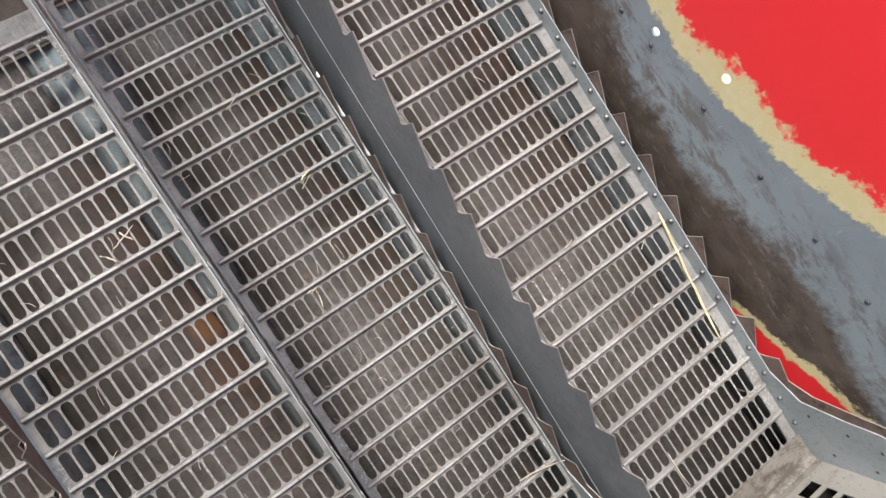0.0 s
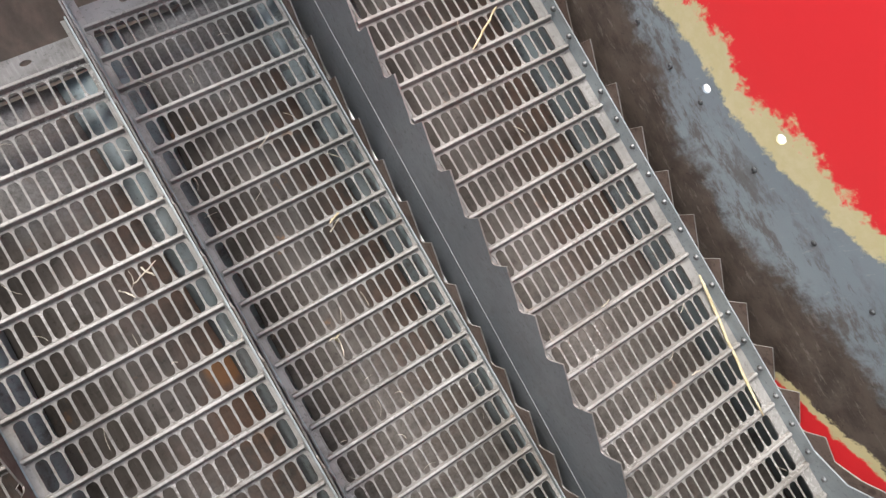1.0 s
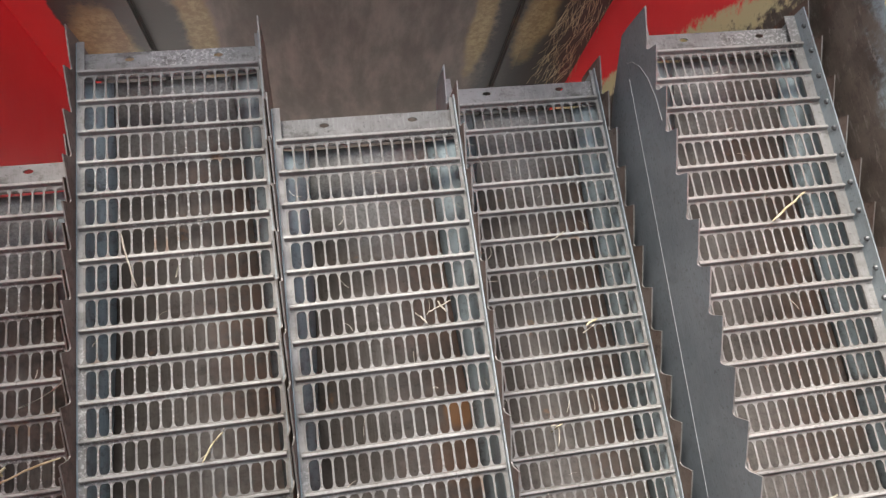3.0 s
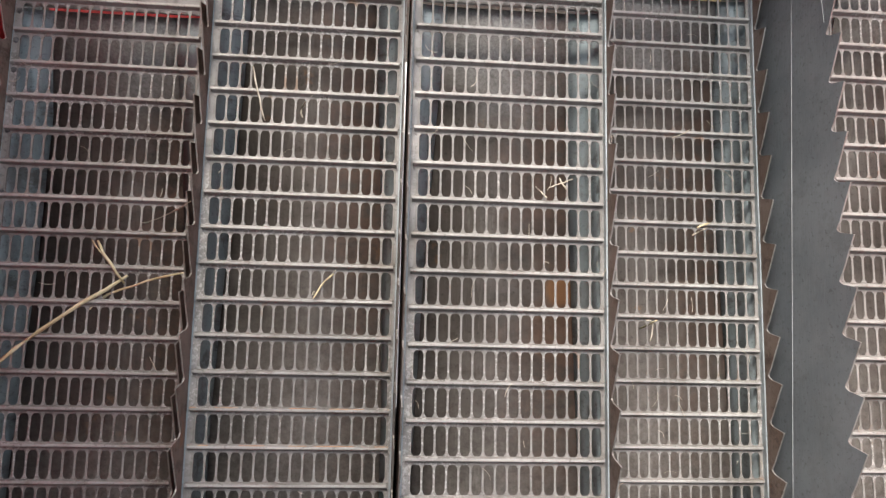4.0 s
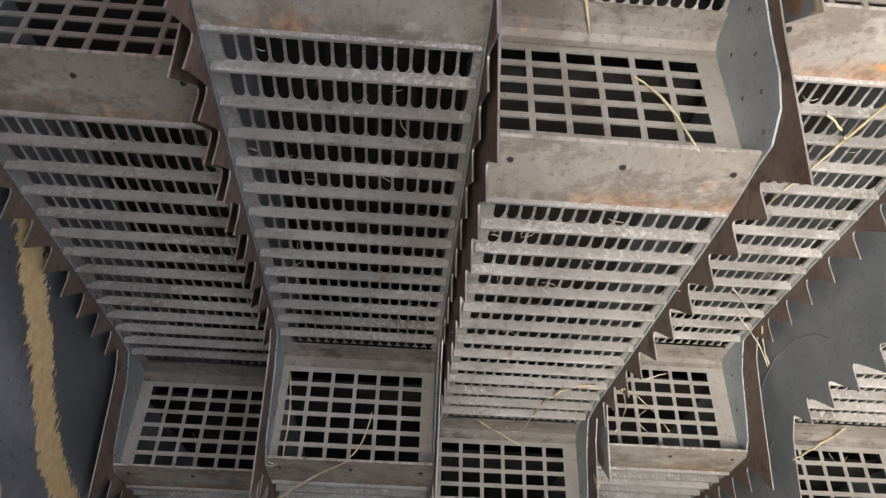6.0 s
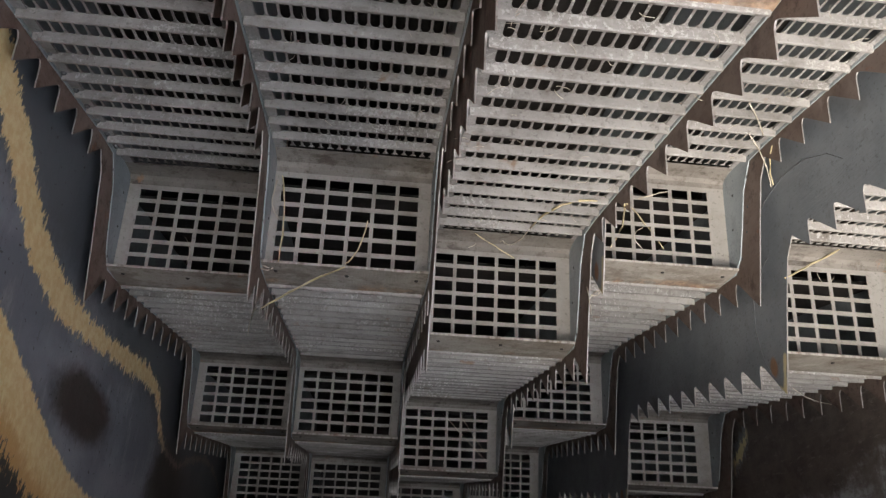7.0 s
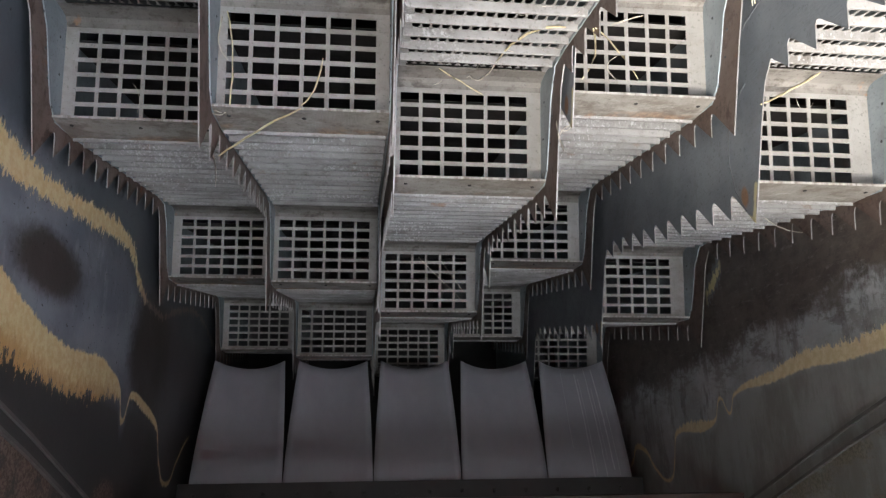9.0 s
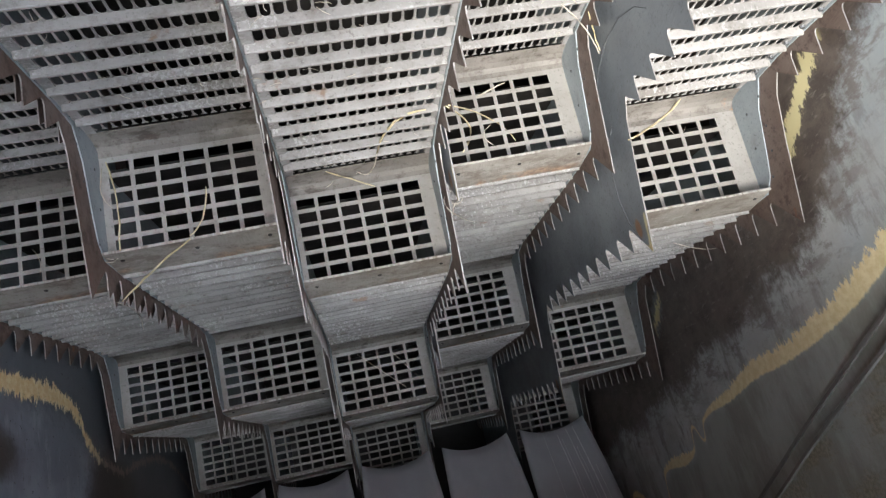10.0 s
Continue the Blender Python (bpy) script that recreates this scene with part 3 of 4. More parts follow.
class Shape:
    """Vertices and faces put together before they become one mesh."""

    def __init__(self):
        self.v, self.f = [], []

    def add(self, verts, faces):
        n = len(self.v)
        self.v += [Vector(q) for q in verts]
        self.f += [tuple(i + n for i in q) for q in faces]
        return self

    def box(self, a, b, m=None):
        (x0, y0, z0), (x1, y1, z1) = a, b
        vs = [Vector(q) for q in ((x0, y0, z0), (x1, y0, z0), (x1, y1, z0), (x0, y1, z0), (x0, y0, z1), (x1, y0, z1), (x1, y1, z1), (x0, y1, z1))]
        if m:
            vs = [m @ q for q in vs]
        return self.add(vs, [(0, 3, 2, 1), (4, 5, 6, 7), (0, 1, 5, 4), (1, 2, 6, 5), (2, 3, 7, 6), (3, 0, 4, 7)])

    def strip(self, left, right, thick):
        """A sheet between two rows of points, thickened along thick."""
        n, t = len(left), Vector(thick)
        left, right = [Vector(q) for q in left], [Vector(q) for q in right]
        vs = left + right + [q + t for q in left] + [q + t for q in right]
        fs = []
        for i in range(n - 1):
            fs += [(i, i + 1, n + i + 1, n + i), (2 * n + i, 3 * n + i, 3 * n + i + 1, 2 * n + i + 1)]
            fs += [(i, 2 * n + i, 2 * n + i + 1, i + 1), (n + i, n + i + 1, 3 * n + i + 1, 3 * n + i)]
        fs += [(0, n, 3 * n, 2 * n), (n - 1, 3 * n - 1, 4 * n - 1, 2 * n - 1)]
        return self.add(vs, fs)

    def grid(self, us, vs, solid, place, depth):
        """A sheet of cells over us x vs; solid(i, j) is 1 for sheet, 0 for an opening, 2 for a cell filled by others."""
        n, m_ = len(us), len(vs)
        pts = [place(u, v, w) for w in (0, depth) for u in us for v in vs]

        def at(i, j, w):
            return w * n * m_ + i * m_ + j

        def kind(i, j):
            return solid(i, j) if 0 <= i < n - 1 and 0 <= j < m_ - 1 else 0

        fs = []
        for i in range(n - 1):
            for j in range(m_ - 1):
                if kind(i, j) != 1:
                    continue
                fs += [tuple(at(a, b, w) for a, b in ((i, j), (i + 1, j), (i + 1, j + 1), (i, j + 1))) for w in (0, 1)]
                for (di, dj), (a, b) in (((-1, 0), ((i, j), (i, j + 1))), ((1, 0), ((i + 1, j), (i + 1, j + 1))), ((0, -1), ((i, j), (i + 1, j))), ((0, 1), ((i, j + 1), (i + 1, j + 1)))):
                    if kind(i + di, j + dj) == 0:
                        fs.append((at(*a, 0), at(*b, 0), at(*b, 1), at(*a, 1)))
        return self.add(pts, fs)

    def holed(self, u0, u1, v0, v1, holes, place, depth, sides=8):
        """A sheet over u, v with round or long holes (u, v, ru, rv) that lie in one row or one column each; place(u, v, w) gives the point."""
        holes = sorted(holes)
        us, cs = [u0], []
        for hu, hv, ru, rv in holes:
            us += [hu - ru * 1.7, hu + ru * 1.7]
        us.append(u1)
        vs = sorted({v0, v1} | {round(hv + k * rv * 1.7, 6) for _, hv, _, rv in holes for k in (-1, 1)})

        def solid(i, j):
            if i % 2 == 0:
                return 1
            hv = holes[i // 2][1]
            return 2 if vs[j] < hv < vs[j + 1] else 1

        self.grid(us, vs, solid, place, depth)
        for hu, hv, ru, rv in holes:
            ring, rect = [], []
            for k in range(sides):
                w = 2 * math.pi * k / sides
                cu, su = math.cos(w), math.sin(w)
                ring.append((hu + ru * cu, hv + rv * su))
                s = 1 / max(abs(cu), abs(su))
                rect.append((hu + ru * 1.7 * cu * s, hv + rv * 1.7 * su * s))
            vs_ = [place(u, v, w) for w in (0, depth) for row in (ring, rect) for u, v in row]
            fs = []
            for k in range(sides):
                j = (k + 1) % sides
                fs += [(k, j, sides + j, sides + k), (2 * sides + k, 3 * sides + k, 3 * sides + j, 2 * sides + j), (k, 2 * sides + k, 2 * sides + j, j)]
            self.add(vs_, fs)
        return self

    def disc(self, centre, axis, r, h, sides=8):
        q = Vector(axis).to_track_quat("Z", "Y").to_matrix()
        c = Vector(centre)
        lo = [c + q @ Vector((r * math.cos(2 * math.pi * k / sides), r * math.sin(2 * math.pi * k / sides), 0)) for k in range(sides)]
        hi = [c + q @ Vector((0.6 * r * math.cos(2 * math.pi * k / sides), 0.6 * r * math.sin(2 * math.pi * k / sides), h)) for k in range(sides)]
        return self.add(lo + hi, [(k, (k + 1) % sides, sides + (k + 1) % sides, sides + k) for k in range(sides)] + [tuple(range(sides, 2 * sides)), tuple(reversed(range(sides)))])

    def tube(self, pts, radii, sides=6):
        pts = [Vector(q) for q in pts]
        rows = []
        for i, q in enumerate(pts):
            d = (pts[min(i + 1, len(pts) - 1)] - pts[max(i - 1, 0)]).normalized()
            a = d.orthogonal().normalized()
            b = d.cross(a)
            r = radii[i] if isinstance(radii, (list, tuple)) else radii
            rows.append([q + r * (a * math.cos(2 * math.pi * k / sides) + b * math.sin(2 * math.pi * k / sides)) for k in range(sides)])
        n = len(pts)
        fs = [(i * sides + k, i * sides + (k + 1) % sides, (i + 1) * sides + (k + 1) % sides, (i + 1) * sides + k) for i in range(n - 1) for k in range(sides)]
        fs += [tuple(reversed(range(sides))), tuple(range((n - 1) * sides, n * sides))]
        return self.add([q for row in rows for q in row], fs)

    def mesh(self, name, mat, smooth=False, weld=0.0):
        me = mesh_of(name, self.v, self.f, smooth, weld)
        me.materials.append(mat)
        return me


def part(name, mesh, parent, label="", at=None):
    ob = new(name, mesh)
    ob.parent = parent
    if at is not None:
        ob.matrix_basis = at
    return tagged(ob, label)


# ---------------------------------------------------------------- the straw walkers
PITCH = 0.04245                      # from slat to slat
XL, XR = -0.1210, 0.1180              # side faces of one walker
SL, SR = -0.1100, 0.1112              # the slotted field
SLOTS = 16
FRONT_L, FRONT_R = -0.1055, 0.1085     # the slotted field of the front decks
DECK_Z = -0.1735                      # the rear deck
STEPS = [(0.0, 0.0), (-0.702, 0.059), (-1.391, 0.124), (-2.080, 0.189)]
RUN_DROP = -0.104                    # fall of a front deck over its run
RUN_ROWS = 14
WALKERS = [(-0.503, 0.0, -0.078), (-0.247, 0.133, -0.037), (0.0, 0.0, 0.0), (0.248, 0.085, -0.108), (0.505, 0.080, 0.025)]


def slat_mesh(crest, sl, sr, thin):
    """One row of the deck: the ridge with its steep rear face, rubbed crest and sloping front, and the thin webs
    that run forward to the next ridge, leaving slots with rounded rear ends between them."""
    s = Shape()
    heel, fall = 0.0008, 0.02
    back, foot, base = 0.0036, -0.0030, -0.0062

    def ahead(y):
        return heel - (y + PITCH - back) * fall

    prof = [(back, heel), (0.0026, crest - 0.0016), (0.0018, crest - 0.0003), (-0.0008, crest), (-0.0017, crest - 0.0008), (foot, ahead(foot) + 0.0012), (foot - 0.0009, ahead(foot)), (base, ahead(base))]
    low = [(back - 0.0012, heel - 0.0014), (0.0010, crest - 0.0030), (0.0006, crest - 0.0030), (-0.0003, crest - 0.0030), (-0.0008, crest - 0.0034), (foot + 0.0010, ahead(foot) - 0.0006), (foot - 0.0004, ahead(foot) - 0.0014), (base, ahead(base) - 0.0014)]
    n, a, b = len(prof), XL + 0.0055, XR - 0.0055
    vs = [(x, y, z) for row in (prof, low) for x in (a, b) for y, z in row]
    fs = []
    for i in range(n - 1):
        fs += [(i, i + 1, n + i + 1, n + i), (2 * n + i, 3 * n + i, 3 * n + i + 1, 2 * n + i + 1)]
        fs += [(i, 2 * n + i, 2 * n + i + 1, i + 1), (n + i, n + i + 1, 3 * n + i + 1, 3 * n + i)]
    fs += [(0, n, 3 * n, 2 * n), (n - 1, 3 * n - 1, 4 * n - 1, 2 * n - 1)]
    s.add(vs, fs)
    start, end = -PITCH + back - 0.0006, base + 0.0006
    w = (sr - sl) / SLOTS
    outline = [(start, 0.0046), (start + 0.0012, 0.0034), (start + 0.0026, thin + 0.0012), (start + 0.0042, thin + 0.0004), (start + 0.0058, thin), (end - 0.0050, thin), (end - 0.0034, thin + 0.0005), (end - 0.0016, thin + 0.0016), (end, 0.0044)]
    for k in range(0, SLOTS + 1):
        x = sl + k * w
        s.strip([(x - h, y, ahead(y)) for y, h in outline], [(x + h, y, ahead(y)) for y, h in outline], (0, 0, -0.0011))
    me = s.mesh("slat", SLAT)
    me.materials.append(CREST)
    for q in me.polygons:
        if q.normal.z > 0.3 and -0.0015 < q.center.y < 0.0015:
            q.material_index = 1
    return me


def deck_z(k, y):
    """Height of deck k (0 the rear one) at y, in the walker's own place."""
    if k == 0:
        return DECK_Z
    y0, z0 = STEPS[k - 1]
    return z0 - 0.004 + (y - (y0 - 0.04)) * (-RUN_DROP / 0.6)


def deck_rails(k, y0, y1, right=None):
    """The flat edges left and right of the slots."""
    s = Shape()
    for a, b in ((XL + 0.003, (SL if k == 0 else FRONT_L) + 0.001), ((right or (SR if k == 0 else FRONT_R)) - 0.001, XR - 0.003)):
        n = 6
        ys = [y0 + (y1 - y0) * i / n for i in range(n + 1)]
        s.strip([(a, y, deck_z(k, y)) for y in ys], [(b, y, deck_z(k, y)) for y in ys], (0, 0, -0.002))
    return s.mesh("deck_rails", RAIL)


def grate_mesh(gl, gr):
    """The upright step plate with six by six openings between gl and gr, from its foot at the origin."""
    s = Shape()
    tilt = math.atan2(0.022, 0.1315)
    high = 0.1333

    def q(x, h, d):
        return (x, -math.sin(tilt) * h + d * math.cos(tilt), math.cos(tilt) * h + d * math.sin(tilt))

    web, bar = 0.0058, 0.0068
    cw, rh = (gr - gl + web) / 6, (high + bar) / 6
    us, vs = [XL + 0.002], [-0.016]
    for i in range(6):
        us += [gl + i * cw, gl + (i + 1) * cw - web]
        vs += [i * rh, (i + 1) * rh - bar]
    us.append(XR - 0.002)
    vs.append(high + 0.014)
    s.grid(us, vs, lambda i, j: 0 if i % 2 and j % 2 else 1, q, 0.0022)
    return s.mesh("step_grate", GRATE)


LANDING_WORN = LANDING.copy()
LANDING_WORN.name = "worn_landing_steel"
edge_rust(LANDING_WORN)


def landing_mesh(rear):
    """The flat plate behind the first slat, with its bolt holes and turned-down edge."""
    s = Shape()
    if rear:
        holes = [(-0.055, 0.021, 0.0065, 0.0032), (0.060, 0.021, 0.0065, 0.0032)]
        y0, y1 = -0.008, 0.031
    else:
        holes = [(-0.1, 0.0, 0.0035, 0.0035), (0.0, 0.0, 0.0035, 0.0035), (0.1, 0.0, 0.0035, 0.0035)]
        y0, y1 = -0.0485, 0.026
    bend = -0.00595
    s.holed(XL + 0.003, XR - 0.003, y0, y1, holes, lambda u, v, w: (u, v, w - (0.0 if rear else max(0.0, bend - v) * 0.03)), -0.002)
    if not rear:
        s.box((XL + 0.003, y1 - 0.0012, -0.0035), (XR - 0.003, y1 + 0.0006, 0.0002))
    return s.mesh("rear_flange" if rear else "landing_plate", FLANGE if rear else LANDING_WORN, False)


def toe_mesh():
    """The plate that turns up from the deck's front end into the step."""
    s = Shape()
    prof = [(0.066, 0.0), (0.045, -0.001), (0.034, 0.001), (0.0275, 0.006), (0.0255, 0.014)]
    s.strip([(XL + 0.003, y, z) for y, z in prof], [(XR - 0.003, y, z) for y, z in prof], (0, 0, -0.002))
    return s.mesh("toe_plate", TOE)


def tooth(y, root, tip):
    """One saw tooth: the long slope ends in a rounded root, then the short flank rises to the tip."""
    return [(y + 0.0190, root + 0.0058), (y + 0.0135, root + 0.0012), (y + 0.0105, root), (y + 0.0080, root + 0.0018), (y + 0.0055, root + 0.0062), (y + 0.0006, tip - 0.0012), (y, tip)]


def plate_top(tip, valley, wide):
    """Upper outline of a side plate from the rear to the front: saw teeth along each deck, a raised gusset at each step."""
    pts = [(1.098, DECK_Z - 0.03), (1.092, DECK_Z + tip - 0.010)]
    ys = [1.0305 - 0.0605 * i for i in range(15)]
    for y in ys:
        high = 0.010 - 0.018 * max(0.0, y - 0.2)
        pts += tooth(y, DECK_Z + valley + 0.6 * high, DECK_Z + tip + high)
    for k, (sy, sz) in enumerate(STEPS):
        pts += [(sy + 0.150, sz - 0.168 + valley + 0.026 + wide), (sy + 0.128, sz - 0.105 + wide), (sy + 0.104, sz - 0.047 + wide), (sy + 0.058, sz + 0.077 + wide)]
        nxt = STEPS[k + 1][0] + 0.183 if k + 1 < len(STEPS) else sy - 0.5
        n = 9
        gap = (sy - 0.005 - nxt) / n
        for i in range(n + 1):
            y = sy - 0.005 - gap * i
            z = deck_z(k + 1, y)
            pts += tooth(y, z + valley + 0.002, z + tip + 0.008)
    pts.append((pts[-1][0] - 0.05, pts[-1][1] - 0.02))
    return pts


def plate_low(y):
    if y > 1.0:
        return DECK_Z - 0.160 + (y - 1.0) * 1.1
    if y > -0.02:
        return DECK_Z - 0.160
    for k, (sy, _) in enumerate(STEPS):
        front = STEPS[k + 1][0] - 0.02 if k + 1 < len(STEPS) else -9
        if y > front:
            return deck_z(k + 1, y) - 0.15
    return -0.3


def tooth_plate(side, mat):
    s = Shape()
    top = plate_top(0.041, 0.012, 0.0)
    x = XL - 0.0015 if side < 0 else XR - 0.0003
    s.strip([(x, y, z) for y, z in top], [(x, y, plate_low(y)) for y, z in top], (0.0019, 0, 0))
    me = s.mesh("tooth_plate", mat)
    me.materials.append(EDGE)
    for q in me.polygons:
        if abs(q.normal.x) < 0.3 and len(q.vertices) == 4 and q.normal.length > 0:
            lowest = plate_low(q.center.y)
            if q.center.z > lowest + 0.05 and abs(q.normal.y) < 0.999:
                q.material_index = 1
    return me


def flank(side, rise):
    """The lighter inner plate: a low edge along the decks and a broad gusset at each step, set inside the toothed one."""
    s = Shape()
    top = [(1.085, DECK_Z + rise)]
    for k, (sy, sz) in enumerate(STEPS):
        if k:
            top += [(sy + 0.165, deck_z(k, sy + 0.165) + 0.004), (sy + 0.112, sz - 0.150), (sy + 0.080, sz - 0.112), (sy + 0.055, sz - 0.055), (sy + 0.036, sz - 0.016), (sy + 0.012, sz + 0.003), (sy - 0.06, deck_z(k + 1, sy - 0.06) + 0.003)]
            continue
        top += [(sy + 0.165, DECK_Z + rise + 0.002), (sy + 0.120, sz - 0.128), (sy + 0.098, sz - 0.075), (sy + 0.084, sz - 0.032), (sy + 0.068, sz - 0.006), (sy + 0.040, sz + 0.008), (sy + 0.012, sz + 0.003), (sy - 0.06, deck_z(k + 1, sy - 0.06) + 0.003)]
    top.append((-2.6, deck_z(4, -2.6) + 0.003))
    x = XL + 0.0008 if side < 0 else XR - 0.0028
    s.strip([(x, y, z) for y, z in top], [(x, y, plate_low(y) + 0.004) for y, z in top], (0.002, 0, 0))
    return s.mesh("flank_plate", PLATE)


def pan_mesh():
    """The trough's bottom under the rear deck and the front decks."""
    s = Shape()
    prof = [(1.031, DECK_Z - 0.017), (1.020, DECK_Z - 0.018), (0.985, DECK_Z - 0.026), (0.90, DECK_Z - 0.055), (0.70, DECK_Z - 0.074), (0.4, DECK_Z - 0.070), (0.02, DECK_Z - 0.060)]
    s.strip([(XL + 0.004, y, z) for y, z in prof], [(XR - 0.004, y, z) for y, z in prof], (0, 0, -0.002))
    return s.mesh("trough_pan", PAN, True)


def trough_side(side):
    """The pale inner wall of the trough under the rear deck, canted in to the bottom."""
    s = Shape()
    prof = [(1.030, -0.0145), (0.985, -0.024), (0.90, -0.052), (0.70, -0.071), (0.4, -0.067), (0.03, -0.057)]
    x = XL if side < 0 else XR
    rows = []
    for inset, part_of in ((0.0035, 0.0), (0.0042, 0.55), (0.009, 0.85), (0.014, 1.0)):
        rows.append([(x - side * (inset + 0.028 * part_of ** 6 * max(0.0, y - 0.5) * 2), y, DECK_Z - 0.0035 + part_of * (d + 0.0035)) for y, d in prof])
    for a, b in zip(rows, rows[1:]):
        s.strip(a, b, (side * 0.0012, 0, 0))
    return s.mesh("trough_side", TROUGH, True, 1e-5)


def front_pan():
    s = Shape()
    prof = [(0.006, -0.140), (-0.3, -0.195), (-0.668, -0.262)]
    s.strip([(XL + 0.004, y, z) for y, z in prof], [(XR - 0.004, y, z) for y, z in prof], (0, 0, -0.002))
    return s.mesh("trough_pan", PAN_SHADED)


def rivet_mesh():
    return Shape().disc((0, 0, 0), (0, 0, 1), 0.0042, 0.003).mesh("rivet", RIVET)


sprayed_tips(TOOTH_GREY)
pan_dust(PAN)
PAN_RUST = PAN.copy()
PAN_RUST.name = "stained_pan_steel"
pan_stain(PAN_RUST)
SLAT_RUST = SLAT.copy()
SLAT_RUST.name = "rust_spotted_slats"
bar_rust(SLAT_RUST)
zinc_bloom(FRONT_ZINC)
SLAT_ME, FRONT_SLAT, TOE_ME, RIVET_ME = slat_mesh(0.0060, SL, SR, 0.0012), slat_mesh(0.0125, FRONT_L, FRONT_R, 0.0014), toe_mesh(), rivet_mesh()
# the grates sit a little differently in each walker
GRATE_ME = [grate_mesh(*span) for span in ((-0.0985, 0.0945), (-0.1070, 0.0960), (-0.1095, 0.0925), (-0.1080, 0.0860), (-0.1150, 0.0800))]
FRONT_SLAT.materials[0], FRONT_SLAT.materials[1] = FRONT_ZINC, EDGE
DOT_ME = Shape().disc((0, 0, 0), (0, 0, 1), 0.0026, 0.0008, 6).mesh("rivet", DARK_DOT)
# dark disc that stands in for the blackness inside a landing hole
HOLE_DARK_ME = Shape().disc((0, 0, 0), (0, 0, 1), 0.0042, 0.0032, 8).mesh("bolt", SHOE)
SCREW = Shape().disc((0, 0, 0), (0, 0, 1), 0.0036, 0.0016).mesh("wall_screw", DARK_DOT)
SLAT_RUSTY = SLAT_ME.copy()
SLAT_RUSTY.materials[0] = SLAT_RUST
LAND_ME, REAR_ME = landing_mesh(False), landing_mesh(True)
PAN_ME, FPAN_ME = pan_mesh(), front_pan()
TOOTH_L, TOOTH_R, TOOTH_L_BROWN = tooth_plate(-1, TOOTH_GREY), tooth_plate(1, TOOTH_BROWN), tooth_plate(-1, TOOTH_BROWN)
FLANK_L, FLANK_R, FLANK_TALL = flank(-1, -0.002), flank(1, 0.007), flank(1, 0.021)
SIDE_L, SIDE_R = trough_side(-1), trough_side(1)
END_SLAT, END_RAILS = slat_mesh(0.0060, SL, 0.1005, 0.0012), deck_rails(0, 1.085, 0.040, 0.1005)   # the end walker's slots stop short of its tall edge
RAILS = [deck_rails(0, 1.085, 0.040)] + [deck_rails(k, STEPS[k - 1][0] - 0.030, STEPS[k - 1][0] - 0.655) for k in (1, 2, 3, 4)]


def straw_walker(i, place):
    w = new("straw_walker")
    w.matrix_basis = Matrix.Translation(place)
    part("tooth_plate", TOOTH_L if i in (3, 4) else TOOTH_L_BROWN, w, "grey saw-toothed steel side plate" if i >= 3 else "brownish saw-toothed steel side plate")
    part("tooth_plate", TOOTH_R, w, "brownish saw-toothed steel side plate")
    for side, me in ((1, FLANK_L), (-1, FLANK_TALL if i == 4 else FLANK_R)):
        fp = part("flank_plate", me, w, "pale blue-grey inner side plate")
        x = XL + 0.0028 if side > 0 else XR - 0.0028
        for k, (sy, sz) in enumerate(STEPS[:3]):
            for dy, dz in ((0.062, -0.045), (0.078, -0.082), (0.096, -0.128), (0.038, -0.012), (0.118, -0.158), (0.030, -0.070), (0.045, -0.125)):
                part("rivet", DOT_ME, fp, "", pose(x, sy + dy + 0.006 * math.sin(7 * i + 3 * k + 40 * dy), sz + dz, 0, 90 * side, 0))
    part("rear_flange", REAR_ME, w, "drilled zinc flange", Matrix.Translation((0, 1.040, DECK_Z - 0.009)))
    if i == 2:
        stained = PAN_ME.copy()
        stained.materials[0] = PAN_RUST
        part("trough_pan", stained, w, "brown trough bottom with an orange rust stain")
    else:
        part("trough_pan", PAN_ME, w, "brown worn trough bottom")
    for me in (SIDE_L, SIDE_R):
        part("trough_side", me, w, "pale blue-grey inner wall of the trough")
    decks = []
    for k in range(5):
        d = part("louvre_deck", END_RAILS if i == 4 and k == 0 else RAILS[k], w, "slotted zinc deck")
        decks.append(d)
        if k == 0:
            slope, y0, rows = 0.0, 1.0375, 24
        else:
            slope, y0, rows = math.atan2(-RUN_DROP, 0.6), STEPS[k - 1][0] - 0.048, RUN_ROWS
        for j in range(rows):
            y = y0 - PITCH * math.cos(slope) * j
            rusty = k == 0 and (i == 1 and j in (15, 16) or i == 2 and j in (18, 20, 21, 22))
            part("slat", SLAT_RUSTY if rusty else END_SLAT if i == 4 and k == 0 else SLAT_ME if k == 0 else FRONT_SLAT, d, "rust-streaked slat" if rusty else "", pose(0, y, deck_z(k, y) + (0.001 if k == 0 else -0.0028), math.degrees(slope)))
    for k, (sy, sz) in enumerate(STEPS):
        plate = part("landing_plate", LAND_ME, w, "bare steel landing with bolt holes", Matrix.Translation((0, sy, sz + 0.001)))
        # the holes are empty; dark discs are added to make them look black
        if k < 3:
            for x in (-0.1, 0.0, 0.1):
                part("bolt", HOLE_DARK_ME, plate, "", Matrix.Translation((x, 0, -0.0022)))
        part("step_grate", GRATE_ME[i], w, "square-holed grey steel step grate", Matrix.Translation((0, sy + 0.0205, sz - 0.1455)))
        part("toe_plate", TOE_ME, w, "", Matrix.Translation((0, sy, sz - 0.166)))
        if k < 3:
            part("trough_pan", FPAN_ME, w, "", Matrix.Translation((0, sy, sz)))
    return w, decks


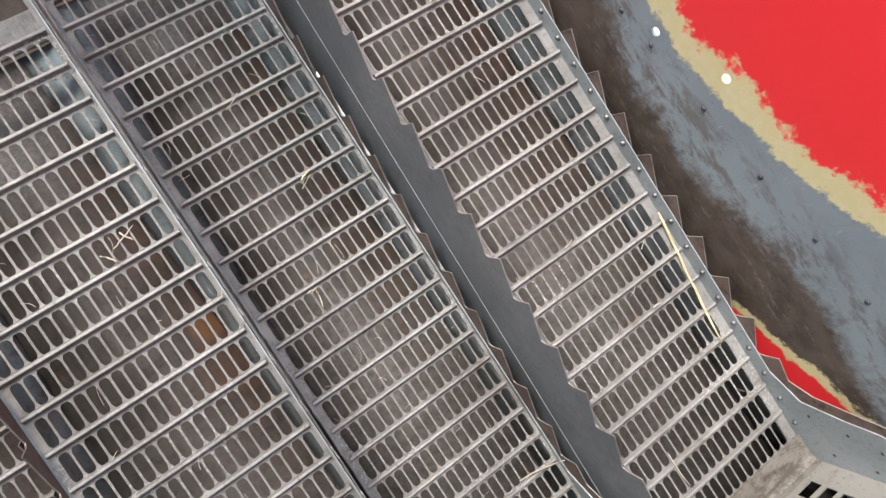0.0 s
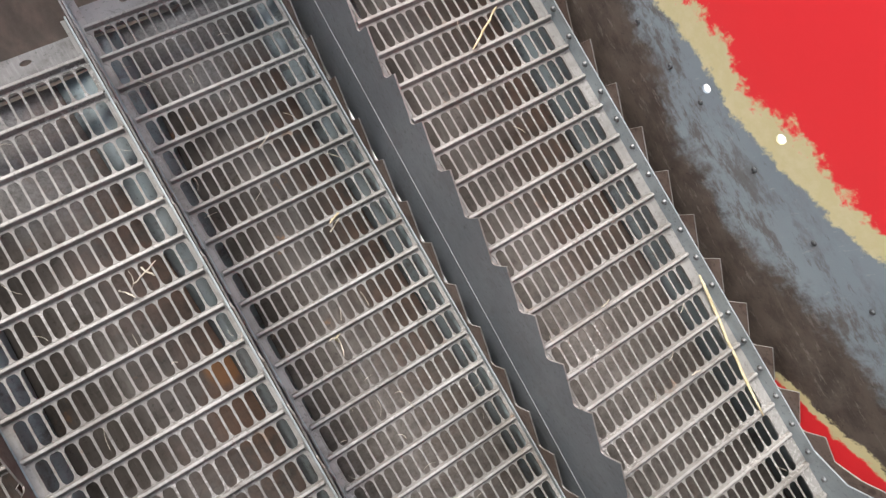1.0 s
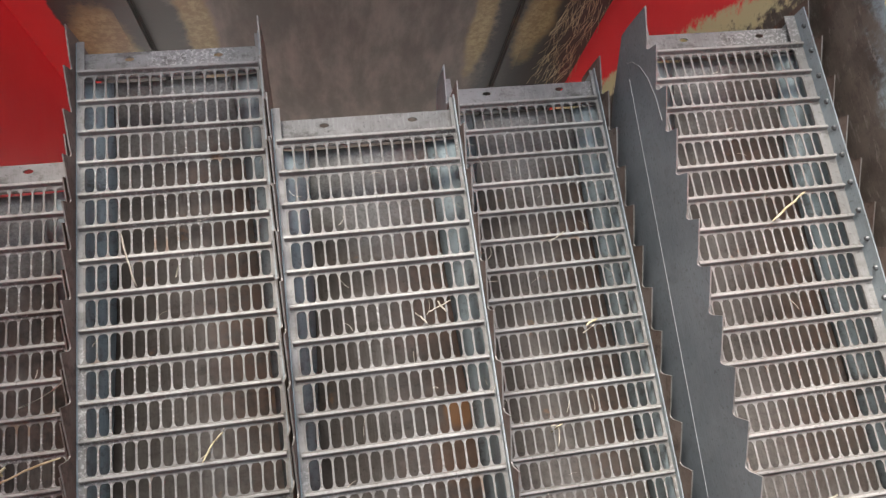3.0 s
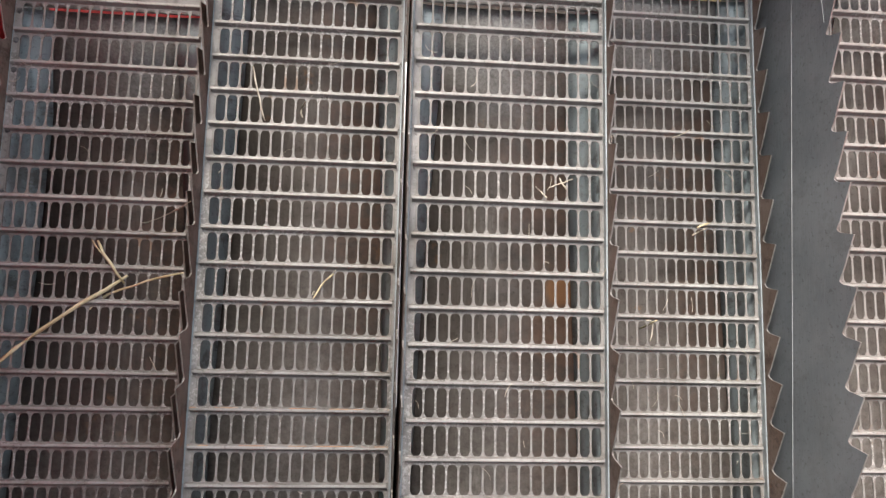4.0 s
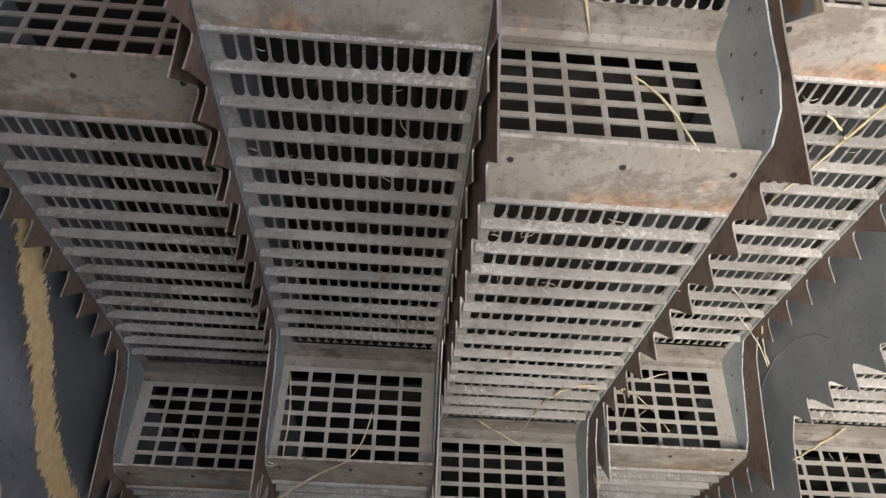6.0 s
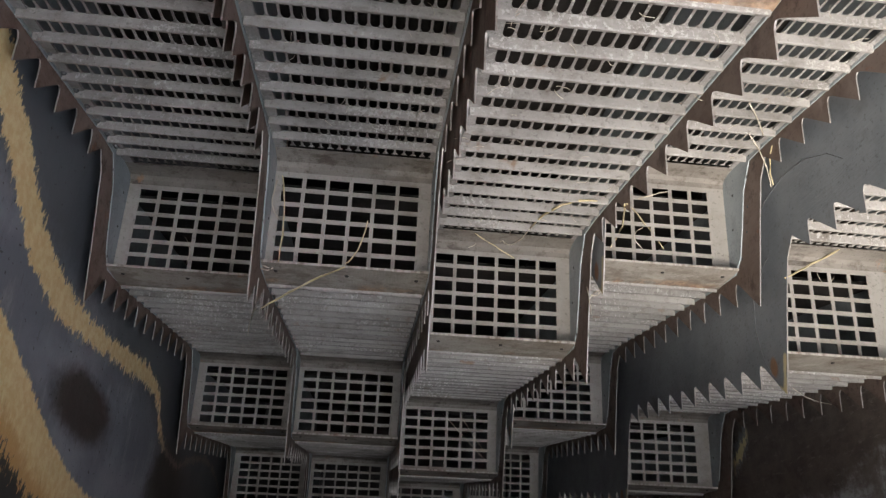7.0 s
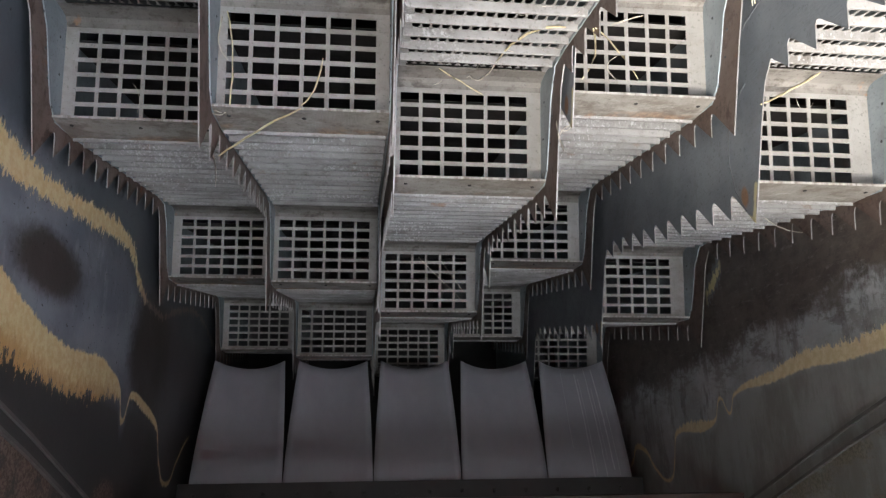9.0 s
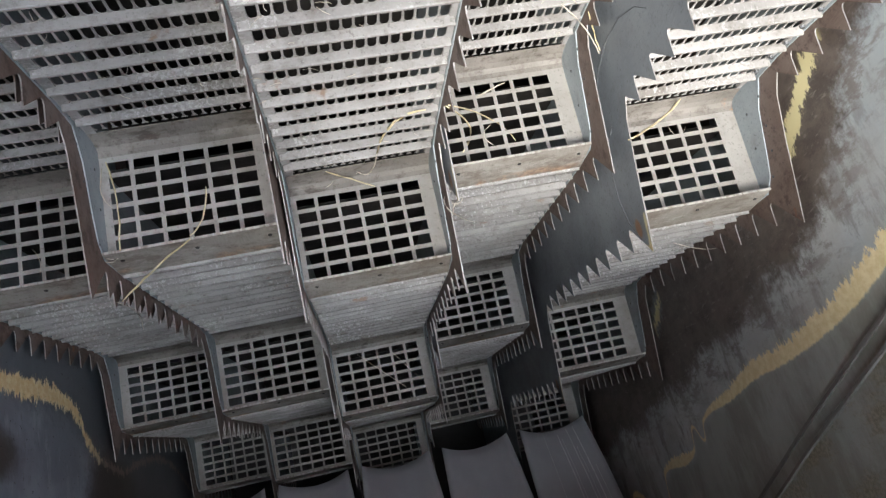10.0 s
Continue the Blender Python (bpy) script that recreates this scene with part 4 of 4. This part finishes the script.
heights = ("in the shade beside the red wall", "with rust on two slats", "with a rust stain in its trough", "standing deep between its neighbours", "standing high beside the primed wall")
for i, place in enumerate(WALKERS):
    w, decks = straw_walker(i, place)
    tagged(w, "grey zinc steel straw walker " + heights[i], "straw walker", "straw walkers side by side")
    # rivets along the outer edges of the two end walkers
    if i in (0, 4):
        x = XR - 0.0075 if i == 4 else XL + 0.0075
        for j in range(26):
            if i == 4:
                part("rivet", RIVET_ME, decks[0], "", pose(XR - 0.0028, 1.06 - j * 0.039, DECK_Z + 0.0135, 0, -90, 0))
            else:
                part("rivet", RIVET_ME, decks[0], "", pose(x + (j % 2) * 0.001, 1.06 - j * 0.039, DECK_Z + 0.0005))
        for k in (1, 2):
            for j in range(14):
                y = STEPS[k - 1][0] - 0.06 - j * 0.040
                part("rivet", RIVET_ME, decks[k], "", pose(x, y, deck_z(k, y) + 0.0005))

# ---------------------------------------------------------------- the hood round them
WX_L, WX_R, REAR_Y, FRONT_Y, ROOF_Z = -0.645, 0.640, 1.58, -2.75, 1.00


def structure(name, mesh, label, category):
    return tagged(new(name, mesh), label, category, kind="structure")


OPEN_Y, SIDE_Z, TAIL_Z = 0.13, 0.36, 0.52     # behind OPEN_Y the hood stands open above the low side wall; unseen heights set for the light
SHADE_LID_X, SHADE_LID_Y = -0.27, 1.45                    # unseen shut half of the roof, added to shade the left walkers
s = Shape()
# the tall upper box is out of view and keeps sun off the left walkers
s.box((WX_L - 0.004, FRONT_Y, -1.30), (WX_L, REAR_Y + 0.01, 0.12)).box((WX_L - 0.004, FRONT_Y, 0.12), (WX_L, SHADE_LID_Y, ROOF_Z))
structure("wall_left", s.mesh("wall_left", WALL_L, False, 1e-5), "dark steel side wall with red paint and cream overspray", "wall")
s = Shape()
s.holed(FRONT_Y, REAR_Y + 0.01, -0.95, SIDE_Z, [(0.686, -0.0015, 0.0056, 0.0062), (0.605, 0.0515, 0.0058, 0.0064), (0.9335, -0.0535, 0.0058, 0.0062)], lambda u, v, w: (WX_R + w, u, v), 0.003, 8)
s.box((WX_R, FRONT_Y, SIDE_Z), (WX_R + 0.003, OPEN_Y, ROOF_Z)).box((WX_R, 1.12, -1.75), (WX_R + 0.003, REAR_Y + 0.01, -0.95))
structure("wall_right", s.mesh("wall_right", WALL_R, False, 1e-5), "grey primed side wall with red paint and cream overspray", "wall")
s = Shape()
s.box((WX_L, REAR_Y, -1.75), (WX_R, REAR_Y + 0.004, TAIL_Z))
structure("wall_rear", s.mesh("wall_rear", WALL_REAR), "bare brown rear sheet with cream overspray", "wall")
s = Shape()
s.box((WX_L, FRONT_Y - 0.004, -0.95), (WX_R, FRONT_Y, ROOF_Z))
structure("wall_front", s.mesh("wall_front", ROOF), "dark steel front bulkhead", "wall")
# roof out of view, added to limit how deep the light reaches
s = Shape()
s.grid([WX_L, SHADE_LID_X, WX_R], [FRONT_Y, OPEN_Y, SHADE_LID_Y], lambda i, j: 0 if i == j == 1 else 1, lambda u, v, w: (u, v, ROOF_Z + w), 0.004)
structure("ceiling", s.mesh("ceiling", ROOF, False, 1e-5), "unseen dark sheet steel hood roof, half open behind, added to shape the light", "ceiling")
# dark sheet added far below, so the gaps between walkers look black
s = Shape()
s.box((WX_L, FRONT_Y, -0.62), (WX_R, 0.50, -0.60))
structure("floor", s.mesh("floor", SHOE), "dark sheet added below the walkers to black out the gaps", "floor")
s = Shape()
s.box((-60, -60, -2.02), (60, 60, -2.00))
structure("ground", s.mesh("ground", GROUND), "pale concrete yard below the machine", "ground")

# unseen plain walls, added round the machine to block light from the low sky
for name, a, b in (("wall_skyblock_rear", (-7.0, 6.0, -2.0), (7.0, 6.3, 1.75)), ("wall_skyblock_left", (-7.3, -8.0, -2.0), (-7.0, 6.3, 1.35)), ("wall_skyblock_right", (7.0, -8.0, -2.0), (7.3, 6.3, 1.35))):
    structure(name, Shape().box(a, b).mesh(name, SKYBLOCK), "unseen plain dark wall, added to block the low sky", "wall")

# ---------------------------------------------------------------- the rubber curtain
beam = new("curtain_beam", None)
beam.location = (0, -1.72, 0.51)
s = Shape()
s.box((WX_L + 0.002, 0.49, 0.035), (WX_R - 0.002, 0.55, 0.066))
part("beam", s.mesh("beam", BEAM), beam, "dull red flat steel bar")
part("clamp_strip", Shape().box((WX_L + 0.002, -0.012, 0.012), (WX_R - 0.002, -0.006, 0.09)).mesh("clamp_strip", SHOE), beam, "dark steel clamping strip")
part("top_rail", Shape().box((WX_L + 0.002, -0.05, 0.0905), (WX_R - 0.002, 0.06, 0.105)).mesh("top_rail", SHOE), beam, "dark top sheet over the strip")
for k in range(14):
    part("bolt", Shape().disc((0, 0, 0), (0, 1, 0), 0.006, 0.005).mesh("bolt", SHOE), beam, "", Matrix.Translation((-0.6 + 0.09 * k, -0.006, 0.042)))
tagged(beam, "dull red steel cross beam holding the curtain", "beam")


def flap_mesh():
    """A tapering rubber flap, dished across, hanging from its top edge at the origin."""
    s = Shape()
    n, m_ = 12, 14
    rows = []
    for j in range(m_ + 1):
        v = j / m_
        half = 0.1225 - 0.020 * v ** 1.5
        row = []
        for i in range(n + 1):
            u = 2 * i / n - 1
            dish = 0.028 * v * (1 - u * u)
            row.append((half * u, -0.10 * v - 0.03 * v * v + dish * -1.0, -0.37 * v + 0.022 * v * (1 - u * u)))
        rows.append(row)
    vs = [Vector(q) for row in rows for q in row]
    fs = [(j * (n + 1) + i, j * (n + 1) + i + 1, (j + 1) * (n + 1) + i + 1, (j + 1) * (n + 1) + i) for j in range(m_) for i in range(n)]
    back = [q + Vector((0, -0.005, 0)) for q in vs]
    c = len(vs)
    fs2 = [tuple(reversed([c + k for k in q])) for q in fs]
    rim = [i for i in range(n + 1)] + [j * (n + 1) + n for j in range(1, m_ + 1)] + [m_ * (n + 1) + i for i in range(n - 1, -1, -1)] + [j * (n + 1) for j in range(m_ - 1, 0, -1)]
    edge = [(rim[k], rim[(k + 1) % len(rim)], c + rim[(k + 1) % len(rim)], c + rim[k]) for k in range(len(rim))]
    s.add(vs + back, fs + fs2 + edge)
    return s.mesh("curtain_flap", RUBBER, True)


FLAP = flap_mesh()
for i in range(5):
    f = new("curtain_flap", FLAP)
    f.location = (-0.495 + 0.2465 * i, -1.735, 0.545)
    tagged(f, "dark grey rubber curtain flap hanging from the beam" if i < 4 else "grey rubber curtain flap with pale scratches", "curtain flap", "rubber curtain flaps")

# ---------------------------------------------------------------- small parts of the hood
for x in (-0.43, 0.435):
    s = Shape()
    s.box((x - 0.018, REAR_Y - 0.020, -1.75), (x + 0.018, REAR_Y - 0.0005, -0.24)).box((x - 0.021, REAR_Y - 0.004, -1.75), (x + 0.021, REAR_Y - 0.0004, -0.24))
    structure("trim_rib", s.mesh("trim_rib", WALL_REAR), "brown pressed stiffening rib on the rear sheet", "rib")
for side, x in ((-1, WX_L), (1, WX_R)):
    s = Shape()
    line = [(-0.30, 0.245), (-0.52, 0.325), (-0.81, 0.425), (-1.02, 0.505), (-1.35, 0.63)]
    for off, deep in ((0.0, 0.004), (0.030, 0.006)):
        s.strip([(x - side * 0.0005, y, z + off) for y, z in line], [(x - side * 0.0005, y, z + off + 0.006) for y, z in line], (-side * deep, 0, 0))
    structure("trim_fold", s.mesh("trim_fold", FOLD), "folded sheet edge along the side wall", "fold")
for k, (y, z) in enumerate(((0.728, -0.031), (0.677, -0.019), (0.587, 0.0), (0.494, 0.021), (0.410, 0.042), (0.33, 0.06), (0.79, -0.04))):
    screw = new("wall_screw", SCREW)
    screw.matrix_basis = pose(WX_R - 0.0002, y, z, 0, -90, 0)
    tagged(screw, "small grey screw head in the primed wall", "screw", "screws in the side wall")


def crease(pts, name, label, walker):
    """A thin scored line on a side plate."""
    s = Shape()
    s.tube(pts, 0.0005, 5)
    ob = new(name, s.mesh(name, SCORE_DARK if "dark" in label else SCORE))
    ob.parent = walker
    tagged(ob, label)


last_walker = [o for o in scene.objects if o.name.startswith("straw_walker")][-1]
crease([(XL - 0.0022, y, -0.2295 - (1.03 - y) * 0.062) for y in (1.03, 0.8, 0.6, 0.4, 0.1)], "scored_line", "pale scored line", last_walker)
crease([(XL - 0.0022, 0.935 + 0.12 * math.sin(a), -0.235 + 0.07 * math.cos(a)) for a in (0.0, 0.3, 0.6, 0.9, 1.2, 1.45)], "scored_arc", "pale scored arc", last_walker)
crease([(XL - 0.0022, -0.54 + 0.14 * math.sin(a), -0.06 - 0.105 * math.cos(a)) for a in (-1.6, -1.2, -0.8, -0.4, 0.0, 0.4, 0.8, 1.1)], "scored_arc", "dark scored arc", last_walker)
crease([(XL - 0.0022, -0.62 - 0.07 * math.sin(a), 0.03 - 0.10 * math.cos(a)) for a in (0.0, 0.5, 1.0, 1.5, 2.0, 2.5)], "scored_arc", "dark scored arc", last_walker)


# ---------------------------------------------------------------- pale scratches on one flap
def flap_point(u, v):
    half = 0.1225 - 0.020 * v ** 1.5
    return (half * u, -0.13 * v * (0.77 + 0.23 * v) - 0.028 * v * (1 - u * u) + 0.0004, -0.37 * v + 0.022 * v * (1 - u * u))


for u, w, v0, v1 in ((-0.30, 0.0006, 0.30, 0.98), (0.12, 0.0016, 0.02, 0.95), (0.20, 0.0007, 0.1, 0.9), (0.42, 0.0012, 0.05, 0.99), (0.50, 0.0006, 0.2, 0.8), (0.62, 0.0016, 0.12, 0.97), (0.74, 0.0007, 0.05, 0.6)):
    s = Shape()
    vs = [v0 + (v1 - v0) * k / 10 for k in range(11)]
    wob = [random.uniform(-0.006, 0.006) for _ in vs]
    s.strip([flap_point(u + d - w * 8, v) for v, d in zip(vs, wob)], [flap_point(u + d + w * 8, v) for v, d in zip(vs, wob)], (0, -0.0012, 0))
    part("scratch", s.mesh("scratch", SCRATCH), f, "pale scratch in the rubber")

# ---------------------------------------------------------------- straw and chaff
def straw(r, *pts):
    """One stalk: a thin, slightly uneven tube through its points, flattened at one end."""
    a, b, c = (Vector(q) for q in pts)
    rows, radii = [], []
    for i in range(9):
        t = i / 8
        q = (1 - t) ** 2 * a + 2 * t * (1 - t) * (2 * b - 0.5 * (a + c)) + t * t * c
        rows.append(q + Vector((random.uniform(-1, 1), random.uniform(-1, 1), random.uniform(-1, 1))) * r * 0.5)
        radii.append(r * random.uniform(0.75, 1.1) * (1.0 if 0 < i < 8 else 0.6))
    ob = new("straw_stalk", Shape().tube(rows, radii, 6).mesh("straw_stalk", STRAW if r > 0.00125 else CHAFF, True))
    tagged(ob, "dry yellow straw stalk lying on the walkers" if r > 0.00125 else "thin grey straw fibre lying on the walkers", "straw", "loose straw on the walkers")


straw(0.0026, (-0.458, 0.687, -0.247), (-0.550, 0.617, -0.236), (-0.620, 0.546, -0.210))
straw(0.0014, (-0.503, 0.730, -0.249), (-0.483, 0.708, -0.245), (-0.495, 0.698, -0.320))
straw(0.0013, (-0.227, 0.663, -0.197), (-0.218, 0.681, -0.206), (-0.205, 0.694, -0.206))
straw(0.0014, (-0.363, 0.306, -0.169), (-0.349, 0.311, -0.208), (-0.321, 0.331, -0.206))
straw(0.0012, (-0.362, 0.356, -0.202), (-0.340, 0.347, -0.206), (-0.326, 0.336, -0.208))
straw(0.0026, (-0.365, 0.176, 0.011), (-0.351, 0.146, -0.097), (-0.322, 0.157, -0.158))
straw(0.002, (-0.362, 0.157, -0.020), (-0.358, 0.141, -0.032), (-0.347, 0.125, -0.032))
straw(0.0016, (-0.223, 0.224, -0.206), (-0.233, 0.164, -0.191), (-0.234, 0.160, -0.033))
straw(0.0017, (-0.037, 0.235, -0.161), (-0.042, 0.138, -0.168), (-0.017, 0.036, -0.160))
straw(0.0016, (0.281, 0.039, -0.100), (0.267, -0.040, -0.117), (0.239, -0.164, -0.141))
straw(0.0013, (0.311, 0.198, -0.273), (0.337, 0.154, -0.270), (0.345, 0.112, -0.239))
straw(0.0013, (0.024, 0.021, -0.113), (0.052, 0.016, -0.075), (0.059, 0.026, 0.006))
straw(0.001, (-0.108, 0.217, -0.169), (-0.085, 0.188, -0.160), (-0.087, 0.165, -0.169))
straw(0.0014, (-0.372, 0.200, 0.029), (-0.366, 0.197, 0.035), (-0.365, 0.188, 0.030))
straw(0.0012, (0.273, -0.338, -0.164), (0.308, -0.379, -0.172), (0.340, -0.421, -0.179))
straw(0.0012, (0.316, -0.418, -0.181), (0.356, -0.456, -0.161), (0.375, -0.482, -0.134))
straw(0.0013, (-0.223, -0.551, -0.062), (-0.235, -0.560, -0.016), (-0.249, -0.537, 0.020))
straw(0.0017, (-0.249, -0.537, 0.025), (-0.315, -0.590, 0.036), (-0.368, -0.626, 0.058))
straw(0.0014, (-0.354, -0.541, -0.121), (-0.345, -0.551, -0.062), (-0.341, -0.539, 0.022))
straw(0.0013, (-0.054, -0.625, -0.098), (-0.016, -0.664, -0.100), (0.021, -0.676, -0.085))
straw(0.0019, (0.094, -0.460, -0.069), (0.051, -0.488, -0.075), (0.027, -0.584, -0.091))
straw(0.0011, (0.027, -0.584, -0.091), (0.016, -0.655, -0.101), (-0.005, -0.647, -0.101))
straw(0.0017, (0.109, -0.400, -0.028), (0.183, -0.600, -0.119), (0.163, -0.608, -0.082))
straw(0.0013, (0.113, -0.401, -0.029), (0.222, -0.601, -0.128), (0.251, -0.606, -0.085))
straw(0.0018, (0.505, -0.541, -0.071), (0.489, -0.591, -0.069), (0.379, -0.506, 0.006))
straw(0.0011, (0.113, -0.591, 0.000), (0.119, -0.601, 0.023), (0.209, -0.868, -0.079))
straw(0.001, (-0.375, -0.623, 0.058), (-0.434, -0.912, -0.042), (-0.449, -0.993, -0.040))
straw(0.0013, (0.356, -0.430, -0.172), (0.374, -0.471, -0.169), (0.374, -0.474, -0.134))
straw(0.0008, (-0.058, -0.994, 0.094), (-0.020, -0.994, 0.133), (0.023, -0.994, 0.177))
straw(0.0011, (0.515, -0.754, 0.082), (0.612, -0.855, 0.066), (0.612, -0.800, 0.092))
straw(0.0016, (0.496, 0.863, -0.134), (0.532, 0.885, -0.141), (0.552, 0.898, -0.135))
straw(0.0012, (0.031, 0.803, -0.170), (0.037, 0.796, -0.169), (0.043, 0.787, -0.159))
straw(0.0012, (0.060, 0.814, -0.172), (0.064, 0.806, -0.169), (0.069, 0.799, -0.168))
straw(0.0012, (-0.313, 0.947, -0.209), (-0.304, 0.910, -0.198), (-0.294, 0.876, -0.199))
straw(0.0012, (-0.228, 0.668, -0.197), (-0.232, 0.682, -0.296), (-0.202, 0.698, -0.198))
straw(0.0016, (0.274, 0.777, -0.268), (0.282, 0.780, -0.270), (0.290, 0.783, -0.267))
straw(0.0013, (0.226, 0.641, -0.365), (0.210, 0.646, -0.276), (0.216, 0.651, -0.268))
straw(0.0012, (-0.250, 0.884, -0.205), (-0.260, 0.917, -0.269), (-0.239, 0.911, -0.198))
straw(0.0017, (-0.500, 0.646, -0.249), (-0.466, 0.670, -0.248), (-0.372, 0.688, -0.179))
straw(0.002, (-0.495, 0.729, -0.246), (-0.476, 0.703, -0.236), (-0.461, 0.679, -0.249))
straw(0.001, (-0.444, 0.754, -0.246), (-0.447, 0.770, -0.312), (-0.369, 0.771, -0.180))
straw(0.0021, (0.612, 0.496, -0.136), (0.606, 0.409, -0.144), (0.589, 0.312, -0.134))
straw(0.001, (0.047, 0.802, -0.169), (0.058, 0.806, -0.170), (0.076, 0.813, -0.169))
straw(0.001, (0.243, 0.901, -0.273), (0.256, 0.906, -0.270), (0.266, 0.912, -0.267))
straw(0.001, (0.270, 0.767, -0.277), (0.277, 0.771, -0.276), (0.287, 0.777, -0.269))
straw(0.001, (0.201, 0.649, -0.268), (0.213, 0.646, -0.276), (0.208, 0.623, -0.273))
straw(0.001, (0.474, 0.528, -0.135), (0.482, 0.529, -0.135), (0.489, 0.531, -0.137))
straw(0.001, (0.533, 0.402, -0.136), (0.540, 0.402, -0.135), (0.547, 0.401, -0.135))
straw(0.001, (0.301, 0.283, -0.273), (0.335, 0.278, -0.268), (0.361, 0.277, -0.244))
straw(0.001, (0.448, 0.245, -0.143), (0.444, 0.225, -0.134), (0.448, 0.191, -0.138))
straw(0.0012, (-0.361, -0.545, -0.114), (-0.363, -0.545, -0.074), (-0.349, -0.545, -0.048))
straw(0.0009, (-0.376, -0.555, -0.015), (-0.370, -0.555, 0.014), (-0.354, -0.555, 0.026))
straw(0.0011, (-0.375, -0.560, 0.014), (-0.361, -0.560, 0.027), (-0.347, -0.560, 0.020))
straw(0.001, (0.044, -0.560, -0.089), (0.082, -0.560, -0.101), (0.117, -0.560, -0.102))
straw(0.0008, (-0.007, -0.660, -0.105), (0.012, -0.660, -0.126), (0.031, -0.660, -0.168))
straw(0.0007, (-0.057, -0.670, -0.128), (-0.045, -0.670, -0.107), (-0.058, -0.670, -0.096))
straw(0.0007, (-0.518, -0.690, -0.086), (-0.507, -0.690, -0.064), (-0.507, -0.690, -0.037))
straw(0.0012, (0.194, -0.550, -0.139), (0.217, -0.550, -0.149), (0.244, -0.550, -0.158))
straw(0.0008, (0.218, -0.600, -0.119), (0.201, -0.600, -0.100), (0.213, -0.600, -0.079))
straw(0.0007, (0.508, -0.610, -0.068), (0.517, -0.610, -0.045), (0.537, -0.610, -0.060))
straw(0.0011, (0.121, -0.630, 0.030), (0.130, -0.630, -0.000), (0.145, -0.630, -0.014))
straw(0.0009, (0.124, -0.630, -0.013), (0.136, -0.630, -0.004), (0.148, -0.630, -0.012))
straw(0.001, (0.028, -1.370, -0.006), (0.056, -1.370, 0.035), (0.086, -1.370, 0.077))
straw(0.0006, (-0.012, -1.370, -0.015), (-0.006, -1.370, 0.050), (-0.015, -1.370, 0.107))
straw(0.0009, (-0.107, 0.210, -0.165), (-0.085, 0.172, -0.165), (-0.088, 0.148, -0.165))
straw(0.0008, (-0.086, 0.133, -0.165), (-0.073, 0.127, -0.165), (-0.074, 0.111, -0.165))
straw(0.0011, (-0.090, 0.071, -0.165), (-0.080, 0.085, -0.165), (-0.070, 0.079, -0.165))
straw(0.0014, (0.226, -0.002, -0.112), (0.248, -0.019, -0.112), (0.267, -0.037, -0.112))
straw(0.0008, (0.326, 0.098, -0.267), (0.319, 0.098, -0.225), (0.302, 0.098, -0.170))
straw(0.0008, (0.338, 0.098, -0.278), (0.339, 0.098, -0.253), (0.340, 0.098, -0.233))


def chaff(name, count, spots, label):
    """Short curled fibres caught in the slats."""
    s = Shape()
    for _ in range(count):
        i, k, y0, y1 = random.choice(spots)
        px, py, pz = WALKERS[i]
        x, y = random.uniform(SL, SR), random.uniform(y0, y1)
        z = deck_z(k, y) + 0.0075
        a, n, turn = random.uniform(0, 6.28), random.uniform(0.006, 0.022), random.uniform(-1.6, 1.6)
        pts, q = [], Vector((px + x, py + y, pz + z))
        for j in range(5):
            pts.append(q.copy())
            q = q + Vector((math.cos(a), math.sin(a), random.uniform(-0.25, 0.25))) * n / 4
            a += turn / 4
        s.tube(pts, random.uniform(0.0002, 0.00042), 4)
    tagged(new(name, s.mesh(name, CHAFF)), label, "chaff", kind="stuff")


SPOTS = [(i, 1, -0.6, -0.06) for i in (1, 1, 1, 2, 2, 3)] + [(i, 0, 0.1, 1.0) for i in (0, 1, 2, 2, 3, 3, 4)]
chaff("chaff", 230, SPOTS, "fine grey chaff caught between the slats")
s = Shape()
for _ in range(170):
    q = Vector((random.uniform(0.52, 0.62), REAR_Y - random.uniform(0.004, 0.03), random.uniform(-1.02, -0.60)))
    d = Vector((random.uniform(-0.4, 0.4), random.uniform(-0.1, 0.02), -1)).normalized() * random.uniform(0.03, 0.09)
    s.tube([q, q + d * 0.5 + Vector((random.uniform(-0.006, 0.006), 0, 0)), q + d], random.uniform(0.0003, 0.0006), 4)
tagged(new("straw_tuft", s.mesh("straw_tuft", STRAW)), "tuft of dry straw clinging to the rear sheet", "straw", kind="stuff")
